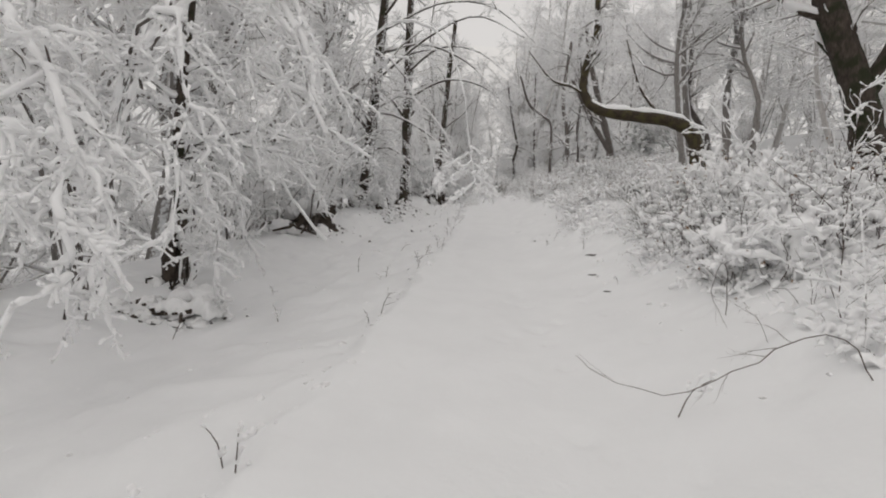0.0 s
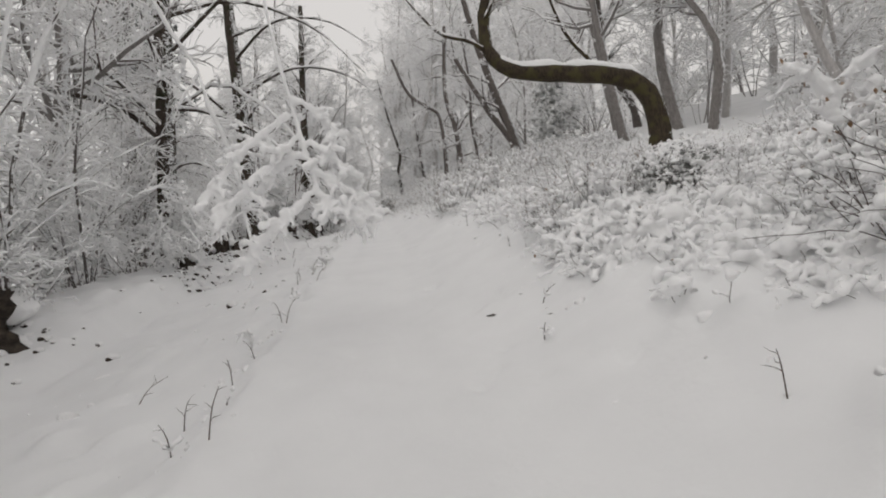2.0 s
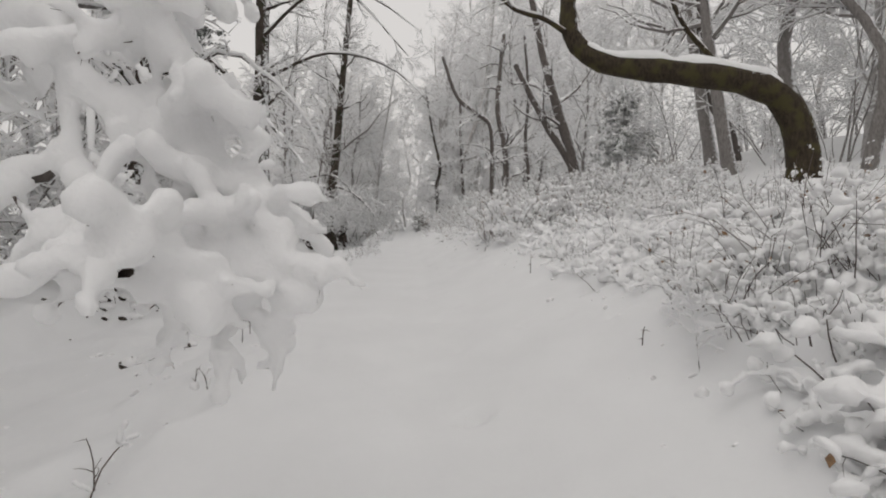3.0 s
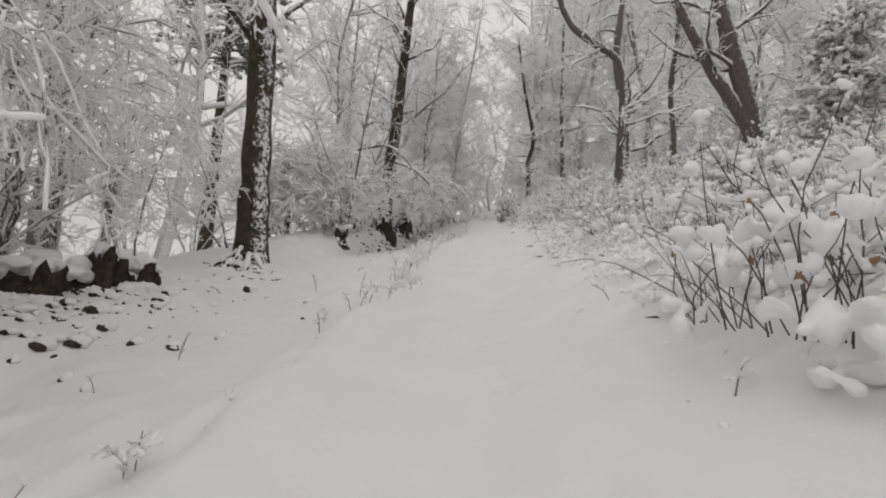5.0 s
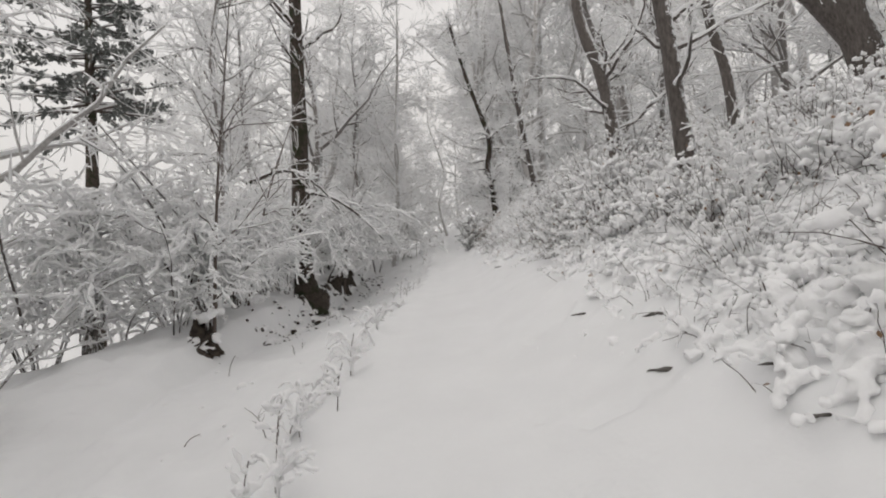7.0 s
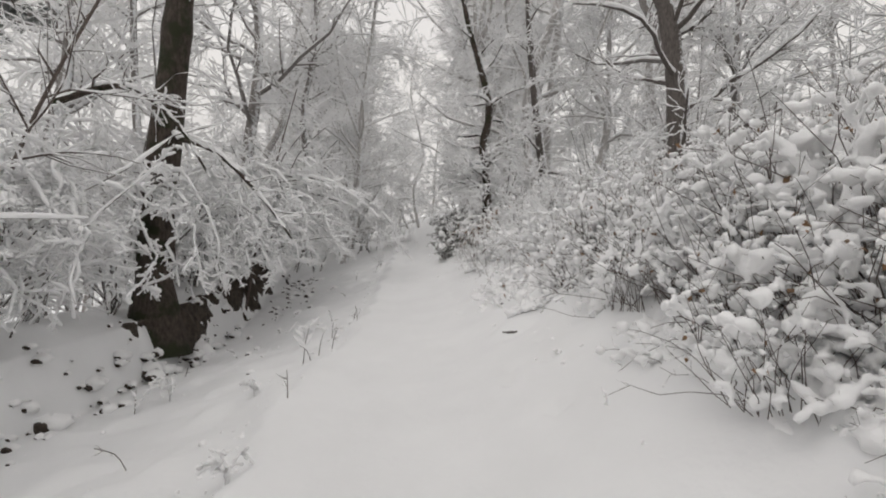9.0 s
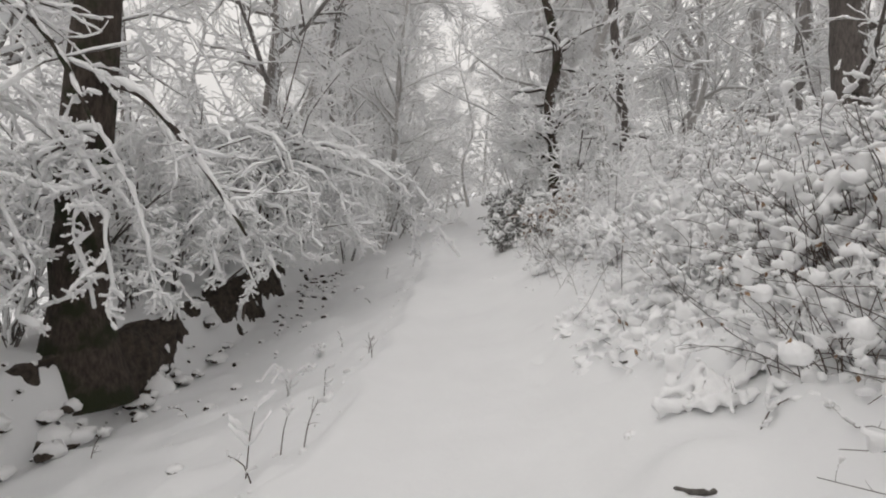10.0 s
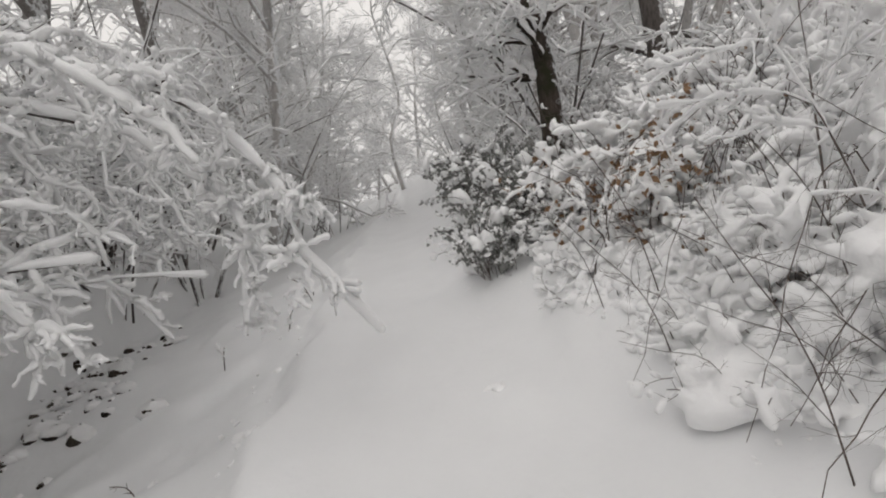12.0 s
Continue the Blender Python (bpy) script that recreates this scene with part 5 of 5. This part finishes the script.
while len(placed) < 350:
    y = sc_rng.uniform(7.5, 20)
    x = np.interp(y, *EDGE) + sc_rng.uniform(0.35, 4.5)
    if not any((x - a) ** 2 + (y - b) ** 2 < 0.1 for a, b in placed):
        placed.append((x, y))
while len(placed) < 390:
    y = sc_rng.uniform(20, 36)
    x = np.interp(y, *EDGE) + sc_rng.uniform(0.3, 2.2)
    if not any((x - a) ** 2 + (y - b) ** 2 < 0.1 for a, b in placed):
        placed.append((x, y))
placed += [ (1.45, 37.9), (1.3, 38.3), (1.12, 38.8), (1.6, 38.5), (1.35, 39.2), (1.05, 39.5), (1.75, 39.1), (1.8, 37.6), (2.1, 38.1), (1.6, 37.1), (1.2, 35.8), (1.3, 34.9), (1.4, 34.0)]
for i, (x, y) in enumerate(placed):
    low = i < 165 and (i % 4 or x - np.interp(y, *EDGE) < 0.9) or i >= 350
    size = (0.72 if low else 1.0) * sc_rng.uniform(0.75, 1.2)
    if 10 < y < 19.5 and i >= 60:
        low, size = i % 3 > 0, (0.95 if i % 3 else 0.6) * sc_rng.uniform(0.75, 1.2)
    stand((MOUNDS if low else SCRUB)[i % (5 if low else 7)], (x, y, float(ground_z(x, y)) - 0.05), sc_rng.uniform(0, 6.28), size,
          BRAMBLE_LABEL if low else SCRUB_LABEL, "bramble" if low else "bush", "bramble" if low else "bush", "brambles on the slope" if low else "scrub on the slope", ("wood", "snow", "foliage"), bool(low))

for i, (x, y, s) in enumerate([(1.75, 30.7, 0.7), (1.95, 31.3, 0.85), (2.35, 31.0, 1.0), (2.25, 31.9, 1.1), (1.85, 32.4, 0.8), (2.65, 32.4, 1.2), (2.9, 31.5, 1.2), (2.2, 33.2, 1.0), (2.8, 33.5, 1.2), (3.4, 32.6, 1.3), (1.7, 33.7, 0.75), (2.4, 34.4, 1.0), (3.2, 34.4, 1.2), (3.7, 33.6, 1.3), (2.9, 35.4, 1.1), (3.8, 35.3, 1.2), (1.75, 35.0, 0.7), (2.2, 36.0, 0.9),
                               (2.45, 6.6, 0.7), (2.9, 7.2, 0.85), (3.3, 7.9, 0.9), (2.7, 8.3, 0.75), (3.4, 9.0, 0.85), (3.0, 6.0, 0.8), (3.8, 7.2, 1.0), (2.5, 5.1, 0.65), (3.9, 8.6, 0.9), (2.2, 26.6, 0.7), (2.6, 27.6, 0.8), (2.9, 29.0, 0.9), (2.1, 29.6, 0.7), (3.4, 27.4, 0.9), (2.9, 24.6, 0.8), (3.4, 25.8, 0.9), (3.6, 22.6, 0.8), (2.9, 21.4, 0.7), (3.4, 12.6, 0.5)]):
    stand(TANGLE[i % 3], (x, y, float(ground_z(x, y)) - 0.05), i * 1.3, s, "tangled bare scrub, brown stems hung with snow", "bush", "bush", "scrub on the slope", ("wood", "snow", "foliage"))

# evergreen bushes
GREEN = [evergreen(340 + i) for i in range(2)]
for i, (x, y, s) in enumerate([(0.62, 40.4, 0.62), (0.85, 41.3, 0.8), (1.0, 42.6, 1.0), (3.6, 12.5, 0.6), (0.9, 44.2, 1.0), (2.6, 33.8, 0.5), (3.0, 35.6, 0.6)]):
    stand(GREEN[i % 2], (x, y, float(ground_z(x, y)) - 0.05), i * 1.7, s, "evergreen bush with dark leaves dusted with snow", "bush", "evergreen_bush", "evergreen bushes", ("wood", "snow", "foliage"))


# ---- conifers ----


def conifer(name, at, height, bare, width, seed, label, tiers=34, load=2.0, shape=0.85, needle=NEEDLE):
    rng = np.random.default_rng(seed)
    e = thing(name, at, label, "tree")
    P, r = trunk_tube([(0, 0, -0.3), (0.1, 0, height * 0.5), (0, 0.1, height)], height * 0.016, 0.03, 20, 10, 1.2, seed)
    s = Soup()
    s.tubes(P, r, 10)
    part("trunk", s, BARK, e)
    A, ra = sprout(P, r, tiers * 4, rng, (width * 0.6, width), (75, 100), (bare, 0.99), 6, -0.06, 0.08, 0.3, 1.0, taper_len=shape)
    tw, nd, sn = Soup(), Soup(), Soup()
    tw.tubes(A, ra, 3)
    B, rb = sprout(A, ra, 8, rng, (0.3, 0.8), (35, 60), (0.2, 1.0), 4, -0.12, 0.1, 0.6, 0.5)
    per = 10 if height > 10 else 5
    k = rng.uniform(0, 1, (len(B), per))
    idx = (k * 2.99).astype(int)
    C = np.take_along_axis(B, idx[..., None].repeat(3, 2), 1).reshape(-1, 3) + rng.normal(size=(len(B) * per, 3)) * 0.05
    nd.leaves(C, np.repeat(B[:, -1] - B[:, 0], per, 0) + rng.normal(size=C.shape) * 0.35 + np.array([0, 0, -0.15]), 0.13 if height < 10 else 0.3, rng)
    snow_on(sn, B, rb, rng, load, 3, 0.014 * load, 0.09)
    snow_on(sn, A, ra, rng, load * 0.8, 3, 0.01 * load, 0.09)
    part("crown", tw, TWIG, e)
    part("foliage", nd, needle, e)
    part("snow", sn, SNOW_B, e, "snow resting on the boughs")
    return e


conifer("fir_tree", (-19, 48, float(base_z(-19, 48))), 31, 0.46, 8.5, 71, "tall dark fir with a bare lower trunk among bare trees", 36, 1.6, 0.8)
conifer("yew", (8.8, 30.4, float(base_z(8.8, 30.4))), 3.6, 0.04, 1.7, 72, "evergreen with drooping boughs powdered with snow", 22, 3.4, 0.5, NEEDLE_PALE)


# ---- saplings and twigs beside the path ----


def sapling(name, at, height, lean, seed, load, n1=7, n2=5, r0=0.016, label="thin bare sapling standing in the snow"):
    rng = np.random.default_rng(seed)
    e = thing(name, at, label, "sapling", "saplings by the path")
    P = spline([(0, 0, -0.15), (lean[0] * 0.3, lean[1] * 0.3, height * 0.4), (lean[0] * 0.7, lean[1] * 0.7, height * 0.75), (lean[0], lean[1], height)], 12)[None]
    r = np.linspace(r0, r0 * 0.3, 12)[None]
    s, tw, sn = Soup(), Soup(), Soup()
    s.tubes(P, r, 6)
    part("stem", s, TWIG, e)
    A, ra = sprout(P, r, n1, rng, (height * 0.25, height * 0.5), (30, 65), (0.25, 0.98), 6, -0.02, 0.18, 0.65)
    tw.tubes(A, ra, 4)
    B, rb = sprout(A, ra, n2, rng, (height * 0.08, height * 0.22), (30, 65), (0.2, 1.0), 4, -0.04, 0.2, 0.7)
    tw.tubes(B, rb, 3)
    part("crown", tw, TWIG, e)
    if load:
        snow_on(sn, P, r, rng, load, 4, 0.008)
        snow_on(sn, A, ra, rng, load, 5, 0.009, gaps=0.35)
        snow_on(sn, B, rb, rng, load, 4, 0.007, gaps=0.35)
        part("snow", sn, SNOW_B, e, "patches of snow on the twigs")
    return e


def on_ground(x, y):
    return (x, y, float(ground_z(x, y)))


sapling("sapling", on_ground(-3.9, 30.75), 6.0, (0.5, 0.2), 81, 0.9, 16, 7, 0.035, "slender sapling with arching twigs furred with snow")
sapling("sapling", on_ground(-4.5, 33.4), 5.5, (1.6, 0.6), 82, 0.8, 12, 7, 0.03, "slender leaning sapling with snow along its twigs")
sapling("sapling", on_ground(-3.8, 39.2), 5.0, (0.8, 0.5), 83, 0.8, 12, 7, 0.03, "slender leaning sapling with snow along its twigs")
for i, (x, y, h, lx, ly, ld) in enumerate([(2.35, 3.4, 1.3, -1, -0.1, 0.2), (2.6, 3.9, 1.6, 0.2, 0.2, 0.5), (2.1, 2.9, 0.9, 0.2, 0.4, 0.2), (2.5, 5.2, 1, -0.3, 0.2, 0.6), (1.35, 36.4, 1.3, -0.5, 0.2, 0.84), (1.25, 35.6, 1.4, 0.1, 0.3, 0.8), (1.6, 36.9, 1.5, 0.3, 0.4, 0.72), (1.5, 38.4, 1.7, 0.1, 0.2, 0.78), (1.1, 38.9, 0.9, -0.5, -0.2, 0),
                                        (1.3, 37.9, 1.2, -0.6, -0.1, 0.3), (1.9, 38.3, 2.4, 0.2, 0.1, 0.96), (2.3, 37.6, 2.2, -0.4, 0.2, 1.08), (1, 37.8, 0.7, -0.4, -0.1, 0), (0.95, 38.5, 0.6, -0.5, -0.2, 0), (0.9, 39.1, 0.6, -0.4, -0.1, 0), (1.05, 37.2, 0.6, -0.5, 0.1, 0), (1.1, 36.5, 0.5, -0.4, 0, 0), (1.15, 37.6, 0.9, -0.2, -0.3, 0), (1.5, 33, 0.6, -0.1, 0.1, 0.2), (1.65, 32.4, 0.8, 0, 0.2, 0.4), (2, 31.6, 1.4, 0.2, 0.3, 0.8), (1.9, 32.8, 1.6, 0.1, 0.2, 0.9), (2.1, 26.4, 0.9, 0.1, 0.1, 0.9), (2.6, 27.2, 1.2, -0.1, 0.2, 1), (1.9, 13.2, 0.6, -0.1, 0, 0.2), (2.4, 15.2, 0.8, 0.1, 0.1, 0.5), (3, 9.4, 1, 0.1, 0.2, 0.5), (1.95, 3.5, 0.25, -0.4, -0.1, 0), (1.0, 38.2, 0.2, -0.45, -0.1, 0), (1.05, 38.6, 0.25, -0.4, -0.15, 0), (1.3, 38.05, 0.35, -0.6, -0.1, 0), (1.25, 38.5, 0.4, -0.55, -0.2, 0), (1.4, 37.8, 0.3, -0.5, 0, 0), (1.2, 39, 0.45, -0.5, -0.1, 0), (1.5, 38.3, 0.7, -0.6, -0.2, 0), (1.6, 38.7, 0.9, -0.5, -0.1, 0), (1.75, 38, 0.6, -0.6, 0.1, 0), (1.15, 37.9, 0.25, -0.4, 0.15, 0), (1.9, 38.5, 1.6, -0.1, -0.1, 0.3), (2.1, 38, 1.5, 0.3, 0, 0.3)]):
    sapling("sapling", on_ground(x, y), h, (lx, ly), 500 + i, ld, 11, 6, 0.0016 + 0.0022 * h)


def sprig(at, height, lean, seed, load):
    """A dead stalk or twig poking out of the snow."""
    rng = np.random.default_rng(seed)
    e = thing("twig", at, "dead twig poking out of the snow", "twig", "twigs in the snow")
    P = spline([(0, 0, -0.05), (lean[0] * 0.4, lean[1] * 0.4, height * 0.6), (lean[0], lean[1], height)], 6)[None]
    s, sn = Soup(), Soup()
    r = np.linspace(0.005, 0.0025, 6)[None]
    s.tubes(P, r, 4)
    A, ra = sprout(P, r, 4, rng, (height * 0.3, height * 0.8), (30, 70), (0.3, 1.0), 4, -0.05, 0.2, 0.8)
    s.tubes(A, ra, 3)
    part("stalk", s, TWIG, e)
    if load:
        snow_on(sn, A, ra, rng, load, 4, 0.01, gaps=0.3)
        part("snow", sn, SNOW_B, e)


sp_rng = np.random.default_rng(23)
for i in range(90):
    y = sp_rng.uniform(2, 42)
    x = sp_rng.choice([sp_rng.normal(-1.15, 0.12), sp_rng.uniform(-3.5, -1.2), sp_rng.uniform(1.0, 2.2)], p=[0.45, 0.3, 0.25])
    sprig(on_ground(x, y), sp_rng.uniform(0.08, 0.3), sp_rng.normal(size=2) * 0.1, 600 + i, sp_rng.choice([0, 1.5]))
for i, (x, y, h) in enumerate([(-1.33, 34.3, 0.45), (-1.2, 34.5, 0.3), (-0.95, 24.5, 0.35), (-1.0, 25.3, 0.4), (-1.1, 26.0, 0.4), (-0.9, 26.7, 0.35), (-1.0, 27.6, 0.4), (-1.2, 23.4, 0.3), (-1.5, 24.2, 0.35)]):
    sprig(on_ground(x, y), h, (0.08, -0.05), 700 + i, 2.2)


def weed(at, height, seed):
    """A frosted weed: a few arching shoots thick with snow."""
    rng = np.random.default_rng(seed)
    e = thing("weed", at, "dead weed thickly furred with fresh snow", "weed", "weeds along the path")
    n = 5
    a = rng.uniform(0, 6.28, n)
    P = np.stack([spline([(0, 0, -0.05), (math.cos(t) * 0.1 * height, math.sin(t) * 0.1 * height, 0.5 * height), (math.cos(t) * 0.45 * height, math.sin(t) * 0.45 * height, height * rng.uniform(0.6, 1.0)), (math.cos(t) * 0.8 * height, math.sin(t) * 0.8 * height, height * rng.uniform(0.35, 0.9))], 9) for t in a])
    r = np.full(n, 0.0035)[:, None] * np.linspace(1.1, 0.5, 9)[None]
    s, sn = Soup(), Soup()
    s.tubes(P, r, 4)
    A, ra = sprout(P, r, 5, rng, (0.25 * height, 0.5 * height), (35, 70), (0.25, 1.0), 5, -0.08, 0.2, 0.8)
    s.tubes(A, ra, 3)
    part("stalk", s, TWIG, e)
    snow_on(sn, P, r, rng, 1.3, 6, 0.01, 0.022, 0.25)
    snow_on(sn, A, ra, rng, 1.3, 6, 0.009, 0.02, 0.25)
    part("snow", sn, SNOW_B, e, "fresh snow furring the shoots")


for i, (x, y, h) in enumerate([(-0.85, 23.2, 0.4), (-0.7, 23.9, 0.35), (-1.0, 24.6, 0.4), (-0.9, 25.5, 0.45), (-1.05, 26.3, 0.55), (-1.2, 26.9, 0.5), (-0.95, 27.5, 0.5), (-1.1, 28.3, 0.6), (-1.0, 29.2, 0.5), (-1.3, 29.9, 0.4), (-1.15, 30.6, 0.35), (-1.0, 31.4, 0.3), (-1.3, 22.2, 0.3), (-1.7, 35.9, 0.5), (-2.75, 34.2, 0.5), (-1.55, 33.4, 0.3), (-1.9, 37.4, 0.3), (-1.0, 17.0, 0.35), (-1.1, 15.9, 0.3), (-1.3, 12.6, 0.3), (-1.2, 19.3, 0.3)]):
    weed(on_ground(x, y), h * 0.6, 960 + i)


def bare_branch(points, r0, seed, label):
    rng = np.random.default_rng(seed)
    at = np.array(points[0], float)
    e = thing("branch", at, label, "branch", "bare branches by the path")
    P = spline(np.array(points, float) - at, 16)[None]
    P[:, 1:] += rng.normal(size=P[:, 1:].shape) * 0.008
    r = np.linspace(r0, r0 * 0.35, 16)[None]
    s, tw = Soup(), Soup()
    s.tubes(P, r, 6)
    part("stem", s, TWIG, e)
    A, ra = sprout(P, r, 7, rng, (0.12, 0.4), (25, 60), (0.2, 0.98), 6, 0.0, 0.16, 0.6)
    tw.tubes(A, ra, 4)
    B, rb = sprout(A, ra, 3, rng, (0.05, 0.15), (25, 60), (0.3, 1.0), 4, 0.0, 0.18, 0.7)
    tw.tubes(B, rb, 3)
    part("crown", tw, TWIG, e)


bare_branch([(2.05, 2.75, 0.72), (1.79, 2.65, 0.97), (1.45, 2.6, 0.87), (1.02, 2.6, 0.63), (0.67, 2.6, 0.66), (0.5, 2.6, 0.76)], 0.0036, 901, "bare arching branch reaching low over the snow")
bare_branch([(2.0, 4.3, 0.85), (1.95, 4.2, 1.25), (1.85, 4.1, 1.35), (1.75, 4.0, 1.1), (1.85, 3.9, 0.85)], 0.004, 902, "bare drooping branch beside the path")
for i, (x, y, z, lx, ly) in enumerate([(1.55, 38.2, 0.35, -0.75, -0.25), (1.5, 38.6, 0.5, -0.8, -0.2), (1.6, 37.9, 0.25, -0.7, 0.0), (1.45, 39.3, 0.5, -0.7, -0.3), (1.35, 37.6, 0.2, -0.6, 0.1), (1.5, 36.6, 0.3, -0.6, 0.1), (1.45, 35.4, 0.3, -0.6, 0.1)]):
    g = float(ground_z(x, y))
    bare_branch([(x, y, g - 0.05), (x - 0.05, y, g + z * 0.8), (x + lx * 0.45, y + ly * 0.5, g + z), (x + lx, y + ly, float(ground_z(x + lx, y + ly)) + 0.12)], 0.003, 910 + i, "bare thin branch bent low over the snow")

# ---- misty distance ----


def build_backdrop():
    """A glowing ring far behind the woods, painted as pale misty hillside."""
    k = 72
    a = np.arange(k + 1) * 2 * np.pi / k
    R = 150.0
    V = []
    for f in (0.0, 0.4, 0.7, 1.0):
        top = 80 + 0 * a
        V.append(np.stack([R * np.cos(a), 30 + R * np.sin(a), -60 + f * (top + 60)], 1))
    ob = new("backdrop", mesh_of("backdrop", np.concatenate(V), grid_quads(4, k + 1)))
    m, n, l, b = material("painted_mist", 1.0)
    p = world_pos(n)
    mp = n.new("ShaderNodeMapping")
    mp.inputs["Scale"].default_value = (1, 1, 0.2)
    l.new(p, mp.inputs["Vector"])
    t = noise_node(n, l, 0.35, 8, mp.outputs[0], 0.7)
    # Mist is painted in: grey tones that pale with height to meet the sky.
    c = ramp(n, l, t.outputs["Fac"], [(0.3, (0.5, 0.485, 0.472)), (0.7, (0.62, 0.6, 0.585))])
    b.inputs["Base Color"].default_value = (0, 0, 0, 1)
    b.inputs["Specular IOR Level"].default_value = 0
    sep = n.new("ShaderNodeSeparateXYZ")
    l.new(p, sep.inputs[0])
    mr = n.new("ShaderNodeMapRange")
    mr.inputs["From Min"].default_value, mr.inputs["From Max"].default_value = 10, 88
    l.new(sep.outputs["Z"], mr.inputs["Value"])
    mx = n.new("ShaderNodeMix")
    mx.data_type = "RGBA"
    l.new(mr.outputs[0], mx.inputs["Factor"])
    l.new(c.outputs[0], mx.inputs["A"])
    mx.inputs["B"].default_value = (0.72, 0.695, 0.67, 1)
    # The glow stands in for bright mist and also lights the woods sideways.
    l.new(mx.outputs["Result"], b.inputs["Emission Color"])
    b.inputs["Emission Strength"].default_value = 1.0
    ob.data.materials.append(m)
    tagged(ob, "glowing backdrop painted as pale misty hillside far behind the trees", "backdrop", kind="structure")


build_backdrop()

# ---- laden bushes where the path narrows ----


def laden_bush(at, height, seed, load, leaf=0, label="bush bent under thick pillows of snow, thin dark twigs showing"):
    rng = np.random.default_rng(seed)
    e = thing("laden_bush", at, label, "bush", "laden bushes by the path")
    n = 5
    a = rng.uniform(0, 6.28, n)
    P = np.stack([spline([(math.cos(t * 2) * 0.12, math.sin(t * 2) * 0.12, -0.1), (math.cos(t) * 0.1 * height, math.sin(t) * 0.1 * height, height * 0.4), (math.cos(t) * 0.3 * height, math.sin(t) * 0.3 * height, height * rng.uniform(0.65, 1.0)), (math.cos(t) * 0.6 * height, math.sin(t) * 0.6 * height, height * rng.uniform(0.55, 1.0))], 12) for t in a])
    P[:, 1:] += rng.normal(size=P[:, 1:].shape) * 0.018
    r = (rng.uniform(0.6, 1.1, n) * (0.0035 + 0.002 * height))[:, None] * np.linspace(1, 0.4, 12)[None]
    for i in range(n):
        s = Soup()
        s.tubes(P[i:i + 1], r[i:i + 1], 5)
        part("stem", s, TWIG, e)
    tw, sn, lv = Soup(), Soup(), Soup()
    A, ra = sprout(P, r, 6, rng, (0.2 + 0.1 * height, 0.4 + 0.25 * height), (30, 75), (0.2, 1.0), 7, -0.04, 0.22, 0.7, 0.7)
    B, rb = sprout(A, ra, 3, rng, (0.08, 0.28), (35, 70), (0.2, 1.0), 4, -0.03, 0.25, 0.7)
    tw.tubes(A, ra, 4)
    tw.tubes(B, rb * 0.8, 3)
    snow_on(sn, A, np.maximum(ra, 0.004), rng, 1.2 * load, 6, 0.012, 0.024, 0.25)
    snow_on(sn, B, np.maximum(rb, 0.003), rng, load, 6, 0.012, 0.02, 0.3)
    loaves(sn, A, rng, (0.02 + 0.012 * height) * load, 0.85, (0.5, 0.85))
    loaves(sn, P, rng, (0.02 + 0.012 * height) * load, 0.7)
    tips = B[rng.permutation(len(B))[: len(B) // 2], 3]
    cushions(sn, tips, rng.gamma(3.0, 0.005, len(tips)) + 0.01, rng, 6, 8)
    if leaf:
        pick = rng.integers(0, len(B), leaf)
        lv.leaves(B[pick, rng.integers(1, 4, leaf)], rng.normal(size=(leaf, 3)) + np.array([0, 0, -0.5]), 0.05, rng)
        part("foliage", lv, LEAF_DRY, e, "withered red-brown leaves")
    part("crown", tw, TWIG, e)
    ob = new("snow", melted("snow", sn, SNOW_HEAP, 0.015, 2, 0.4))
    ob.parent = e
    tagged(ob, "thick pillows of snow on the twigs", kind="stuff")
    return e


for i, (x, y, h, ld, lf) in enumerate([(1.3, 37.75, 0.3, 0.8, 0), (1.35, 38.4, 0.4, 0.8, 0), (1.02, 39.45, 0.75, 0.5, 300), (1.75, 37.9, 0.4, 0.9, 0), (1.8, 38.6, 0.45, 0.9, 0), (1.35, 39.4, 0.6, 0.7, 220), (1.7, 39.9, 0.6, 0.9, 0), (2.3, 38.2, 0.5, 1.0, 0), (2.5, 39.2, 0.6, 1.0, 0), (3.1, 38.4, 0.8, 1.0, 0), (3.0, 40.2, 0.9, 1.0, 0), (2.1, 37.4, 0.5, 0.9, 0),
                                     (1.55, 36.9, 0.5, 1.0, 0), (2.1, 36.3, 0.7, 1.0, 0), (1.7, 35.2, 0.5, 1.0, 0), (2.5, 34.3, 0.7, 1.0, 25), (3.2, 35.6, 0.9, 1.0, 0), (3.5, 37.0, 0.9, 1.0, 0), (2.4, 28.6, 0.7, 1.0, 0), (2.7, 25.4, 0.8, 0.9, 30), (2.6, 23.6, 0.7, 1.0, 0), (2.4, 31.2, 1.0, 1.1, 0), (2.0, 32.0, 0.6, 1.0, 0), (2.35, 5.0, 0.5, 1.1, 0), (2.6, 4.5, 0.6, 1.1, 0), (3.0, 5.4, 0.9, 1.0, 0), (3.3, 6.6, 1.0, 1.0, 30), (3.5, 8.4, 1.0, 1.0, 60), (2.9, 7.4, 0.8, 1.0, 0), (3.6, 10.4, 0.9, 1.0, 60), (4.2, 9.4, 1.1, 1.0, 0), (3.0, 9.0, 0.7, 1.0, 0)]):
    laden_bush(on_ground(x, y), h, 800 + i, ld, lf)
